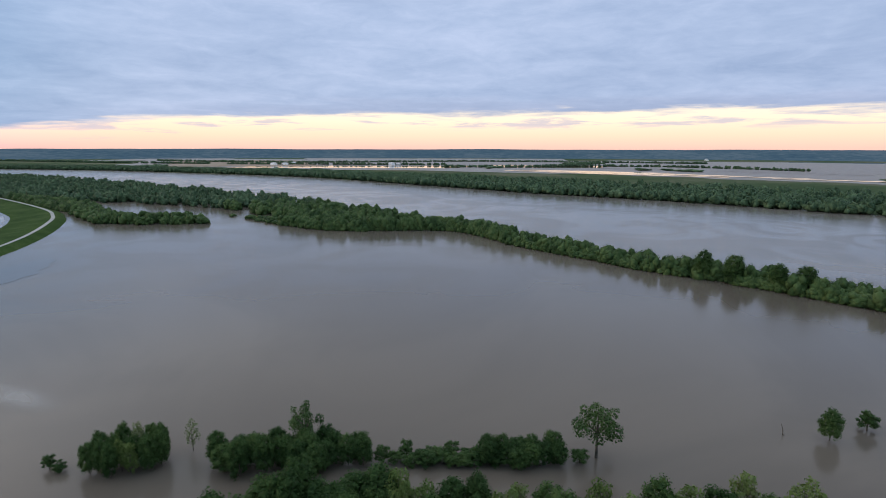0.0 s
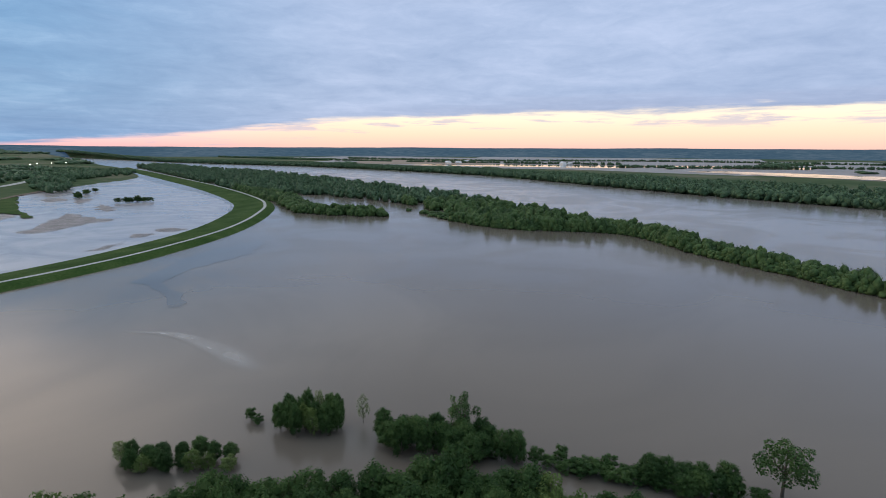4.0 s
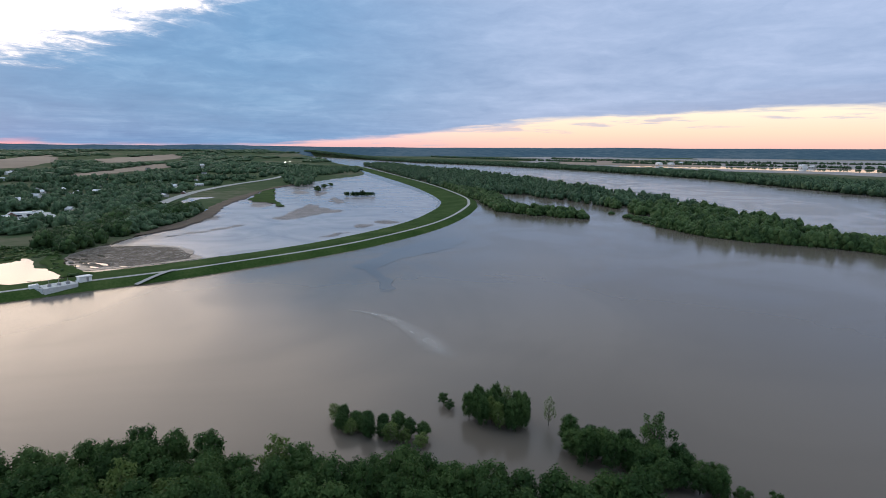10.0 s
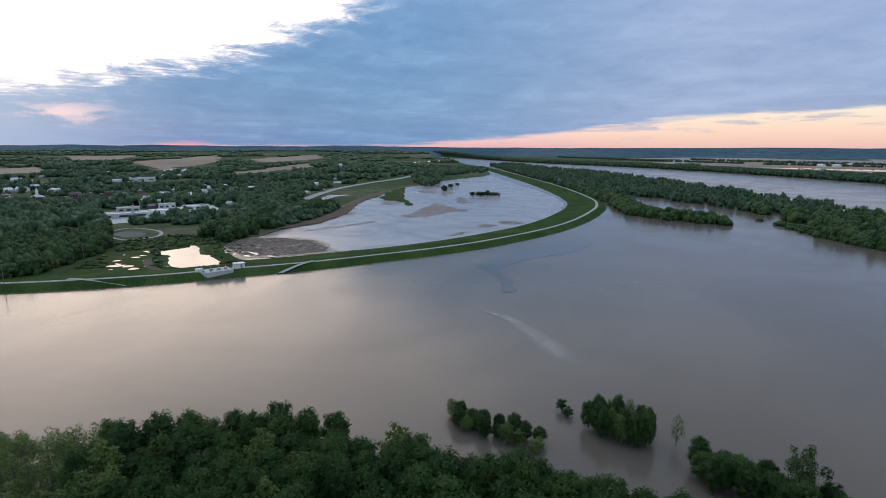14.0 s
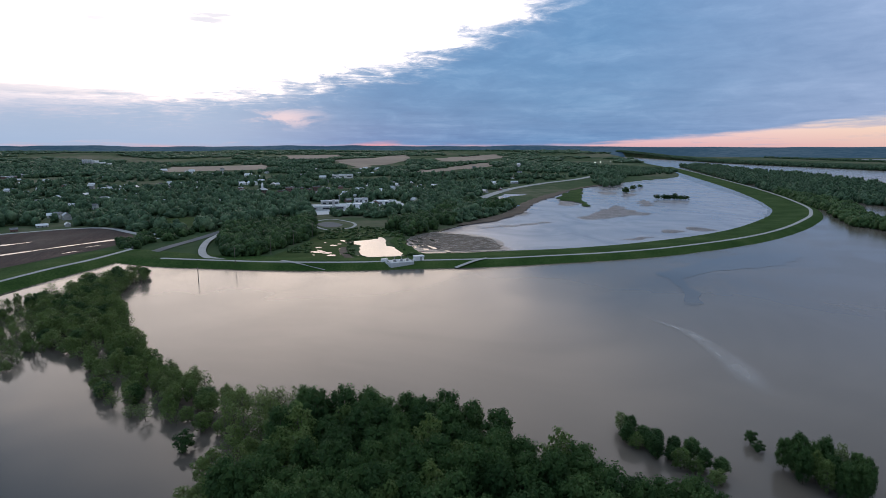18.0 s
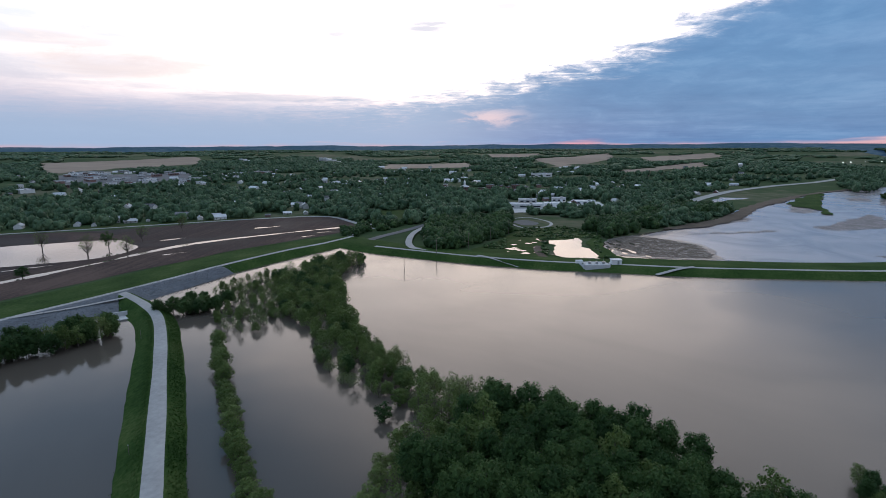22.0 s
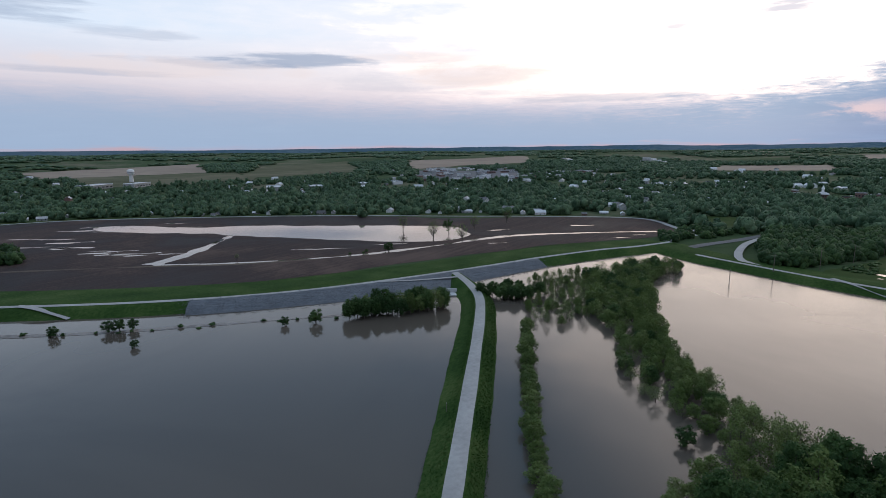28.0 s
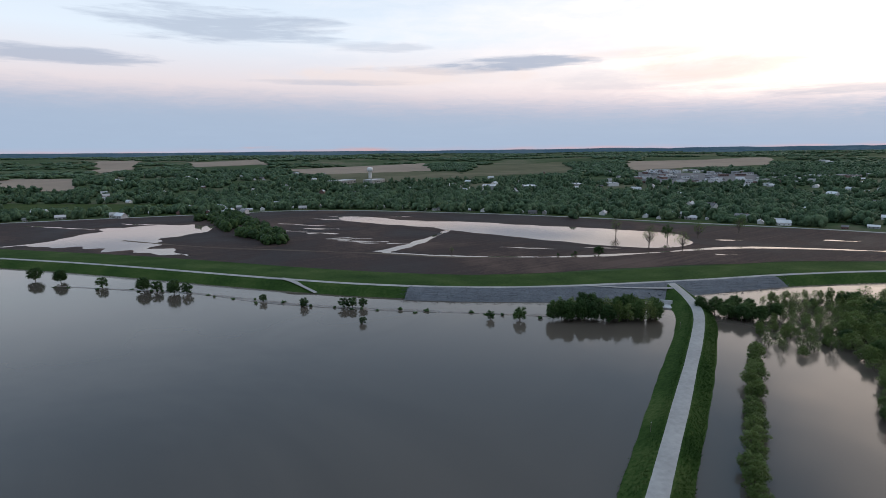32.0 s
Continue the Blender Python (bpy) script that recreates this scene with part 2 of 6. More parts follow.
def water_material(name, mud, rough, ripple, scale, patch=0.0):
    m, t, b, pos = material(name)
    wide = fbm(t, pos, 0.006, 4.0, 0.55, 1.2, True)
    col = mixc(t, step(t, wide, 0.35, 0.65), tuple(c * 0.88 for c in mud), tuple(c * 1.1 for c in mud))
    t.links.new(col, b.inputs["Base Color"])
    calm = step(t, fbm(t, pos, 0.012, 4.0, 0.6, 1.5, True), 0.40, 0.62)
    t.links.new(calc(t, "ADD", rough, calc(t, "MULTIPLY", calm, patch)), b.inputs["Roughness"])
    b.inputs["IOR"].default_value = 1.33
    b.inputs["Specular IOR Level"].default_value = 0.5
    if ripple:
        bump(t, b, fbm(t, pos, scale, 1.0, 0.5, 0.0, True), ripple)
    return m


def leaves_material(name, dark, mid, light, glow=0.38, clump=0.0):
    """Leaves; clump: depth of the leafy relief on crowns that are too far off for single leaves."""
    m, t, b, pos = material(name)
    isle = t.nodes.new("ShaderNodeNewGeometry").outputs["Random Per Island"]
    own = t.nodes.new("ShaderNodeObjectInfo").outputs["Random"]
    tree = fbm(t, pos, 0.09, 2.0, 0.5)
    v = calc(t, "ADD", calc(t, "MULTIPLY", isle, 0.36), calc(t, "ADD", calc(t, "MULTIPLY", calc(t, "SUBTRACT", calc(t, "MULTIPLY", tree, 1.5), 0.42), 0.75), calc(t, "MULTIPLY", calc(t, "SUBTRACT", own, 0.5), 0.25)))
    if clump:
        leafy = fbm(t, pos, 0.7, 4.0, 0.65)
        v = calc(t, "ADD", v, calc(t, "MULTIPLY", calc(t, "SUBTRACT", leafy, 0.5), 0.9))
        bump(t, b, leafy, clump)
    col = ramp(t, v, [(0.2, dark), (0.5, mid), (0.85, light)])
    t.links.new(col, b.inputs["Base Color"])
    b.inputs["Roughness"].default_value, b.inputs["Specular IOR Level"].default_value = 0.6, 0.12
    tr = node(t, "ShaderNodeBsdfTranslucent", Color=col)
    mix = node(t, "ShaderNodeMixShader", Fac=glow, i1=b.outputs[0], i2=tr.outputs[0])
    t.links.new(mix.outputs[0], t.nodes["Material Output"].inputs["Surface"])
    return m


WATER = water_material("muddy_flood_water", (0.112, 0.094, 0.078), 0.15, 0.0, 0.28, 0.06)


def pond_material():
    """Shallow silty water: pale swirls of silt under a thin, slightly ruffled film."""
    m, t, b, pos = material("shallow_seep_water")
    drift = node(t, "ShaderNodeMapping", Vector=pos, Rotation=(0, 0, radians(-30)), Scale=(0.9, 1.2, 1.0)).outputs[0]
    swirl = fbm(t, drift, 0.012, 5.0, 0.55, 2.2)
    t.links.new(ramp(t, swirl, [(0.34, (0.23, 0.215, 0.225)), (0.48, (0.28, 0.26, 0.27)), (0.62, (0.33, 0.308, 0.315))]), b.inputs["Base Color"])
    t.links.new(step(t, swirl, 0.34, 0.62, 0.19, 0.24), b.inputs["Roughness"])
    b.inputs["IOR"].default_value = 1.33
    bump(t, b, fbm(t, pos, 0.5, 1.0, 0.5), 0.008)
    return m


POND = pond_material()
CALM = water_material("sheltered_flood_water", (0.084, 0.072, 0.060), 0.06, 0.0, 0.3, 0.04)
SLICK = water_material("calm_slick_water", (0.098, 0.086, 0.075), 0.07, 0.0, 0.3, 0.03)
RIVER = water_material("running_river_water", (0.14, 0.125, 0.112), 0.17, 0.0, 0.12, 0.08)
PUDDLE = water_material("field_puddle_water", (0.14, 0.11, 0.09), 0.04, 0.004, 1.0)
LEAF = leaves_material("cottonwood_leaves", (0.032, 0.068, 0.022), (0.060, 0.112, 0.034), (0.106, 0.164, 0.054))
LEAF_WILLOW = leaves_material("willow_leaves", (0.075, 0.118, 0.034), (0.128, 0.185, 0.055), (0.19, 0.235, 0.088))
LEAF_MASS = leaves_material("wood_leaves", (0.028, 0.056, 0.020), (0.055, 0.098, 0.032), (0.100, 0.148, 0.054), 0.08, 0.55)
# paler and bluer than LEAF_MASS: distance haze is put into the leaf colour
LEAF_HAZED = leaves_material("hazed_wood_leaves", (0.040, 0.075, 0.040), (0.077, 0.129, 0.067), (0.130, 0.188, 0.100), 0.08, 0.45)
BARK = speckled("grey_bark", [(0.3, (0.06, 0.05, 0.04)), (0.7, (0.17, 0.145, 0.12))], 3.0, relief=0.02)
GRASS = speckled("levee_grass", [(0.34, (0.016, 0.038, 0.009)), (0.5, (0.032, 0.064, 0.016)), (0.64, (0.066, 0.094, 0.030))], 0.9, 0.95, 0.045, 0.12, spec=0.04)
LAND = speckled("rough_land", [(0.34, (0.030, 0.056, 0.024)), (0.50, (0.052, 0.080, 0.036)), (0.60, (0.115, 0.115, 0.075)), (0.72, (0.18, 0.155, 0.115))], 0.05, 0.95, 0.004, 0.2, spec=0.04, amount=0.65)


def soil_material():
    """Wet ploughed soil: clods, broad damp patches and faint furrows."""
    m, t, b, pos = material("wet_ploughed_soil")
    turned = node(t, "ShaderNodeMapping", Vector=pos, Rotation=(0, 0, radians(-41)), Scale=(0.02, 0.45, 1.0)).outputs[0]
    rows = fbm(t, turned, 1.0, 3.0, 0.6)
    damp = fbm(t, pos, 0.013, 5.0, 0.6, 0.6)
    clod = fbm(t, pos, 0.9, 4.0, 0.6)
    v = calc(t, "ADD", calc(t, "MULTIPLY", damp, 0.62), calc(t, "ADD", calc(t, "MULTIPLY", rows, 0.16), calc(t, "MULTIPLY", clod, 0.22)))
    t.links.new(ramp(t, v, [(0.36, (0.018, 0.013, 0.013)), (0.50, (0.040, 0.028, 0.026)), (0.62, (0.095, 0.066, 0.056))]), b.inputs["Base Color"])
    t.links.new(step(t, damp, 0.35, 0.6, 0.7, 0.95), b.inputs["Roughness"])
    b.inputs["Specular IOR Level"].default_value = 0.12
    bump(t, b, clod, 0.08)
    return m


SOIL = soil_material()
MUD = speckled("drift_mud", [(0.3, (0.085, 0.07, 0.06)), (0.5, (0.17, 0.145, 0.13)), (0.7, (0.30, 0.27, 0.25))], 0.35, 0.42, 0.05, 0.1)
BAR = speckled("dark_mud_bar", [(0.38, (0.080, 0.074, 0.077)), (0.5, (0.14, 0.13, 0.134)), (0.62, (0.23, 0.215, 0.22))], 0.5, 0.6, 0.09, 0.15, spec=0.3)
REED = speckled("dry_reeds", [(0.3, (0.06, 0.045, 0.032)), (0.7, (0.13, 0.10, 0.075))], 0.6, 0.95, 0.05, 0.2)
GRAVEL = speckled("pale_gravel", [(0.3, (0.25, 0.248, 0.246)), (0.5, (0.32, 0.318, 0.316)), (0.7, (0.39, 0.386, 0.38))], 0.7, 0.9, 0.1, 0.01)
ASPHALT = speckled("dark_asphalt", [(0.3, (0.075, 0.078, 0.085)), (0.7, (0.13, 0.135, 0.145))], 1.0, 0.85)
RIPRAP = speckled("grey_riprap", [(0.3, (0.066, 0.074, 0.086)), (0.5, (0.105, 0.116, 0.134)), (0.7, (0.155, 0.168, 0.19))], 1.1, 0.85, 0.2, 0.3, amount=0.3)
STRAW = speckled("dry_field", [(0.3, (0.19, 0.145, 0.110)), (0.7, (0.31, 0.245, 0.19))], 0.02, 0.95)
CONCRETE = speckled("pale_concrete", [(0.3, (0.38, 0.39, 0.40)), (0.7, (0.58, 0.59, 0.60))], 0.8, 0.8)
BRICK = speckled("red_brick", [(0.3, (0.15, 0.085, 0.075)), (0.7, (0.25, 0.16, 0.14))], 0.8, own=0.3)
SIDING = speckled("painted_siding", [(0.25, (0.22, 0.22, 0.22)), (0.5, (0.42, 0.42, 0.41)), (0.75, (0.72, 0.72, 0.71))], 0.6, 0.6, own=0.7)
ROOFING = speckled("asphalt_shingles", [(0.3, (0.10, 0.10, 0.105)), (0.5, (0.24, 0.24, 0.245)), (0.75, (0.50, 0.50, 0.51))], 0.9, 0.85, own=0.7)
METAL_ROOF = speckled("pale_metal_roof", [(0.3, (0.45, 0.47, 0.50)), (0.7, (0.66, 0.68, 0.70))], 0.3, 0.45, own=0.4)
WHITE = speckled("white_paint", [(0.3, (0.66, 0.67, 0.68)), (0.7, (0.82, 0.82, 0.81))], 0.5, 0.5)
PANE = speckled("dark_window_glass", [(0.3, (0.02, 0.025, 0.03)), (0.7, (0.04, 0.045, 0.05))], 1.0, 0.15)
STEEL = speckled("grey_steel", [(0.3, (0.25, 0.26, 0.27)), (0.7, (0.42, 0.43, 0.44))], 2.0, 0.45, metal=0.6)
TIMBER = speckled("weathered_pole_wood", [(0.3, (0.09, 0.075, 0.06)), (0.7, (0.20, 0.17, 0.14))], 2.0, 0.9)
MEADOW = speckled("meadow_grass", [(0.3, (0.028, 0.050, 0.015)), (0.5, (0.046, 0.070, 0.022)), (0.7, (0.085, 0.09, 0.04))], 0.08, 0.95, 0.012, 0.1, spec=0.04)


PASTURE = speckled("dry_pasture", [(0.3, (0.068, 0.076, 0.042)), (0.5, (0.108, 0.108, 0.066)), (0.7, (0.175, 0.155, 0.108))], 0.03, 0.95, 0.006, 0.1, spec=0.04)


def silt_material(name, colour, rough, strength):
    m, t, b, pos = material(name)
    edge = t.nodes.new("ShaderNodeAttribute")
    edge.attribute_name = "edge"
    b.inputs["Base Color"].default_value, b.inputs["Roughness"].default_value = (*colour, 1), rough
    b.inputs["IOR"].default_value = 1.33
    f = calc(t, "MULTIPLY", step(t, edge.outputs["Fac"], 0.0, 0.9), step(t, fbm(t, pos, 0.06, 3.0, 0.5, 0.5), 0.30, 0.62, 0.55, 1.0))
    tr = t.nodes.new("ShaderNodeBsdfTransparent")
    mix = node(t, "ShaderNodeMixShader", Fac=calc(t, "MULTIPLY", f, strength), i1=tr.outputs[0], i2=b.outputs[0])
    t.links.new(mix.outputs[0], t.nodes["Material Output"].inputs["Surface"])
    return m


SILT = silt_material("pale_silt_streak", (0.50, 0.47, 0.45), 0.5, 0.46)


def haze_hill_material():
    """Far wooded hills: dim clumps, blue air haze painted in by base colour and emission."""
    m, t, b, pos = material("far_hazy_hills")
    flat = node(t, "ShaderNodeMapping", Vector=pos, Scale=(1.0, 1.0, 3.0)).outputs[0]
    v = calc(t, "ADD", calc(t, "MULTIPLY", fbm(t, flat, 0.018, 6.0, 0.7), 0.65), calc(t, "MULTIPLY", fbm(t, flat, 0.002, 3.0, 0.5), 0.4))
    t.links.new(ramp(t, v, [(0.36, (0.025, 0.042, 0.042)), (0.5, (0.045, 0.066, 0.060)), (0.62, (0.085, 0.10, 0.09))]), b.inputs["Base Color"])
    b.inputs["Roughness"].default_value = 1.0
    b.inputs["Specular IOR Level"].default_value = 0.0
    # blue glow stands in for the haze lying over the hills
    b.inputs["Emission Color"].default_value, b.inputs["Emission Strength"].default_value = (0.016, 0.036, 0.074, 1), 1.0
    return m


HAZE = haze_hill_material()
lamp_glow = bpy.data.materials.new("street_lamp_glow")
lamp_glow.use_nodes = True
lamp_glow.node_tree.nodes["Principled BSDF"].inputs["Emission Color"].default_value = (1.0, 0.9, 0.75, 1)
lamp_glow.node_tree.nodes["Principled BSDF"].inputs["Emission Strength"].default_value = 12.0



# ---------------- building helpers ----------------
def mesh_of(name, verts, faces, mat, smooth=False):
    me = bpy.data.meshes.new(name)
    me.from_pydata([tuple(v) for v in verts], [], [tuple(f) for f in faces])
    me.materials.append(mat)
    if smooth:
        me.polygons.foreach_set("use_smooth", [True] * len(me.polygons))
    me.update()
    return me


def quads_mesh(name, cells, mat):
    """A mesh from an array of n loose triangles or quads (n, 3 or 4, 3), quickly."""
    n, k = cells.shape[:2]
    me = bpy.data.meshes.new(name)
    me.vertices.add(n * k)
    me.vertices.foreach_set("co", np.ascontiguousarray(cells, dtype=np.float32).ravel())
    me.loops.add(n * k)
    me.loops.foreach_set("vertex_index", np.arange(n * k, dtype=np.int32))
    me.polygons.add(n)
    me.polygons.foreach_set("loop_start", np.arange(0, n * k, k, dtype=np.int32))
    me.materials.append(mat)
    me.update(calc_edges=True)
    return me


def part(name, data, mat, parent, label=""):
    """Links a bmesh or a mesh as one mesh object under a thing or a part."""
    if isinstance(data, bmesh.types.BMesh):
        me = bpy.data.meshes.new(name)
        data.to_mesh(me)
        data.free()
        me.materials.append(mat)
        data = me
    ob = new(name, data)
    ob.parent = parent
    return tagged(ob, label) if label else ob


def empty(name, m, label, category, group="", kind=""):
    ob = new(name)
    ob.matrix_basis = m
    return tagged(ob, label, category, group, kind)


def smooth_line(points, step_m, closed=False):
    """Catmull-Rom through control points, sampled about every step_m metres; any number of columns."""
    p = np.array(points, float)
    n = len(p)
    out = []
    for i in range(n if closed else n - 1):
        a, b, c, d = (p[(i + k) % n] if closed else p[min(max(i + k, 0), n - 1)] for k in (-1, 0, 1, 2))
        m = max(2, int(np.hypot(*(c - b)[:2]) / step_m))
        for s in np.arange(m) / m:
            out.append(0.5 * (2 * b + (c - a) * s + (2 * a - 5 * b + 4 * c - d) * s * s + (3 * b - a - 3 * c + d) * s ** 3))
    if not closed:
        out.append(p[-1])
    return np.array(out)


def normals_of(line):
    g = np.gradient(line[:, :2], axis=0)
    g /= np.linalg.norm(g, axis=1)[:, None] + 1e-9
    return np.stack([-g[:, 1], g[:, 0]], 1)          # to the left of the way


def sweep(name, line, profile, mat, wobble=0.0, seed=0):
    """Sweeps a profile [(offset to the left, z), ...] along a line; z adds to the line's third column if it has one."""
    rng = np.random.default_rng(seed)
    nor = normals_of(line)
    base = line[:, 2] if line.shape[1] > 2 else np.zeros(len(line))
    k = len(profile)
    verts, faces = [], []
    jit = np.convolve(rng.normal(0, 1, len(line) + 8), np.ones(9) / 3, "valid")
    for i in range(len(line)):
        for j, (o, z) in enumerate(profile):
            w = wobble * jit[i] * (1 if j in (0, 1) else -1 if j in (k - 1, k - 2) else 0)
            verts.append((line[i, 0] + nor[i, 0] * (o + w), line[i, 1] + nor[i, 1] * (o + w), base[i] + z))
    for i in range(len(line) - 1):
        for j in range(k - 1):
            a = i * k + j
            faces.append((a, a + k, a + k + 1, a + 1))
    return mesh_of(name, verts, faces, mat, smooth=True)


def inside(px, py, poly):
    x, y = np.asarray(px, float), np.asarray(py, float)
    hit = np.zeros(x.shape, bool)
    p = np.array(poly, float)
    for (x0, y0), (x1, y1) in zip(p, np.roll(p, -1, 0)):
        if y0 == y1:
            continue
        c = ((y0 > y) != (y1 > y)) & (x < (x1 - x0) * (y - y0) / (y1 - y0) + x0)
        hit ^= c
    return hit


def distance_to(px, py, line, closed=False):
    x, y = np.asarray(px, float), np.asarray(py, float)
    p = np.array(line, float)[:, :2]
    q = np.roll(p, -1, 0) if closed else p[1:]
    best = np.full(x.shape, 1e9)
    for (x0, y0), (x1, y1) in zip(p, q):
        dx, dy = x1 - x0, y1 - y0
        s = np.clip(((x - x0) * dx + (y - y0) * dy) / (dx * dx + dy * dy + 1e-9), 0, 1)
        best = np.minimum(best, np.hypot(x - x0 - s * dx, y - y0 - s * dy))
    return best


def smoothstep(a, b, x):
    s = np.clip((np.asarray(x, float) - a) / (b - a), 0, 1)
    return s * s * (3 - 2 * s)


def terrain(x, y):
    """Height of the dry land."""
    x, y = np.asarray(x, float), np.asarray(y, float)
    r = np.hypot(x, y)
    az = np.degrees(np.arctan2(-x, y))
    az = np.where(az < -120, az + 360, az)
    roll = 6 * np.sin(x / 310 + 1.3) * np.sin(y / 270 + 0.4) + 3 * np.sin(x / 130) * np.sin(y / 150 + 2)
    west = 0.6 + 11 * smoothstep(700, 1700, r) + 28 * smoothstep(1400, 3300, r) + roll * smoothstep(900, 2200, r)
    north = 0.8 + 0.0 * r
    w = smoothstep(44, 56, az)
    return north * (1 - w) + west * w


# ---------------- plan ----------------
# levee crests: x, y, crest height
NORTH_CREST = [(-372, -80, 2.7), (-343, -48, 2.7), (-328, -22, 2.7), (-309, 14, 2.7), (-294, 53, 2.7), (-287, 84, 2.7), (-277, 125, 2.7), (-272, 164, 2.7), (-268, 204, 2.7), (-269, 252, 2.7), (-281, 325, 2.7), (-302, 388, 2.7), (-336, 458, 2.7), (-366, 507, 2.7), (-420, 569, 2.7), (-560, 688, 2.7), (-748, 828, 2.7), (-1100, 1079, 2.7), (-1420, 1300, 2.7)]
SOUTH_CREST = [(330, -760, 3.2), (150, -548, 3.2), (39, -421, 3.2), (-16, -354, 3.2), (-83, -263, 3.2), (-122, -217, 3.2), (-162, -183, 3.2), (-208, -157, 3.2), (-253, -136, 3.2), (-288, -121, 3.2), (-328, -100, 3.2), (-352, -84, 3.0), (-384, -70, 2.4)]
CAUSEWAY = [(140, 60, 2.6), (60, 20, 2.6), (0, -11, 2.6), (-40, -31, 2.6), (-75, -48, 2.6), (-97, -59, 2.6), (-129, -75, 2.6), (-172, -97, 2.6), (-196, -111, 2.7), (-211, -124, 2.9), (-222, -136, 3.1), (-230, -146, 3.3)]
POND_WEST = [(-1250, 1150), (-970, 911), (-876, 726), (-771, 538), (-577, 321), (-468, 225), (-418, 167), (-371, 110), (-330, 96)]
FAR_BANK = [(-5200, 3300), (-3400, 2600), (-1798, 1886), (-1003, 1654), (-366, 1324), (-68, 1044), (118, 843), (249, 734), (345, 646), (403, 582), (560, 440), (900, 200), (1800, -500), (3600, -1900)]
north_line = smooth_line(NORTH_CREST, 6)
south_line = smooth_line(SOUTH_CREST, 6)
north_in = north_line[:, :2] + normals_of(north_line) * 14
south_in = south_line[:, :2] + normals_of(south_line) * 14
pond_shore = smooth_line(POND_WEST, 10)
town_side = [(330, -760)] + [tuple(p) for p in south_in[::4]] + [tuple(p) for p in north_in[::4]] + [(-3000, 2100), (-6000, 3500), (-7000, -7000), (600, -7000)]
pond_poly = [tuple(p) for p in north_line[18:, :2][::4]] + [tuple(p) for p in pond_shore]
far_side = [tuple(p) for p in FAR_BANK] + [(7000, -4000), (7000, 7000), (-7000, 7000), (-7000, 4200)]


def land_depth(x, y):
    """Metres inside dry land (negative in the water)."""
    x, y = np.asarray(x, float), np.asarray(y, float)
    d_town = np.where(inside(x, y, town_side), 1, -1) * distance_to(x, y, town_side, True)
    d_pond = np.where(inside(x, y, pond_poly), -1, 1) * distance_to(x, y, pond_poly, True)
    d_far = np.where(inside(x, y, far_side), 1, -1) * distance_to(x, y, far_side, True)
    return np.maximum(np.minimum(d_town, d_pond), d_far)


def ground_sheet():
    rings = np.concatenate([[0.5], np.geomspace(25, 4950, 150)])
    spokes = 640
    a = np.linspace(0, 2 * math.pi, spokes, endpoint=False)
    x, y = np.outer(rings, np.cos(a)), np.outer(rings, np.sin(a))
    d = land_depth(x, y)
    z = np.where(d > 0, terrain(x, y) * smoothstep(0, 14, d), np.maximum(-2.2, d * 0.25 - 0.05))
    verts = np.stack([x, y, z], 2).reshape(-1, 3)
    faces = []
    for i in range(len(rings) - 1):
        for j in range(spokes):
            k = (j + 1) % spokes
            faces.append((i * spokes + j, (i + 1) * spokes + j, (i + 1) * spokes + k, i * spokes + k))
    faces.append(tuple(range(spokes - 1, -1, -1)))
    ob = new("ground", mesh_of("ground", verts, faces, LAND, smooth=True))
    return tagged(ob, "rough green and brown valley land rolling up to low wooded hills", "ground", kind="structure")


def disc(name, radius, z, mat, spokes=96):
    """A round flat sheet in rings that widen outwards."""
    rings = np.geomspace(20, radius, 40)
    v = [(0, 0, z)] + [(r * math.cos(2 * math.pi * i / spokes), r * math.sin(2 * math.pi * i / spokes), z) for r in rings for i in range(spokes)]
    f = [(0, 1 + i, 1 + (i + 1) % spokes) for i in range(spokes)]
    for k in range(len(rings) - 1):
        for i in range(spokes):
            a, b = 1 + k * spokes + i, 1 + k * spokes + (i + 1) % spokes
            f.append((a, a + spokes, b + spokes, b))
    return new(name, mesh_of(name, v, f, mat))


ground_sheet()
tagged(disc("flood_water", 4900, 0.0, WATER), "wide brown flood water with soft sky reflections", "water", kind="structure")


def sheet(name, edge, z, mat, label, category):
    """A flat many-sided sheet lying a little above the flood."""
    bm = bmesh.new()
    f = bm.faces.new([bm.verts.new((x, y, z)) for x, y in edge])
    bm.normal_update()
    if f.normal.z < 0:
        f.normal_flip()
    bmesh.ops.triangulate(bm, faces=[f])
    me = bpy.data.meshes.new(name)
    bm.to_mesh(me)
    bm.free()
    me.materials.append(mat)
    return tagged(new(name, me), label, category, kind="structure")


sheet("river", FAR_BANK[1:12] + [(1500, -1000), (500, -100), (300, 100), (215, 190), (170, 250), (120, 310), (62, 392), (10, 470), (-92, 580), (-178, 674), (-425, 886), (-818, 1166), (-1172, 1330), (-1500, 1500), (-3300, 2420)], 0.03, RIVER, "broad grey-brown river running past wooded banks", "river")
sheet("sheltered_water", [(-100, 8), (-122, 2), (-136, -12), (-155, -26), (-176, -36), (-205, -47), (-240, -56), (-300, -58), (-318, -80), (-296, -104), (-250, -124), (-160, -172), (-78, -248), (30, -390), (330, -730), (900, -700), (500, 90), (60, 30), (-70, 24)], 0.05, CALM, "still brown flood water in the lee of drowned trees", "water")


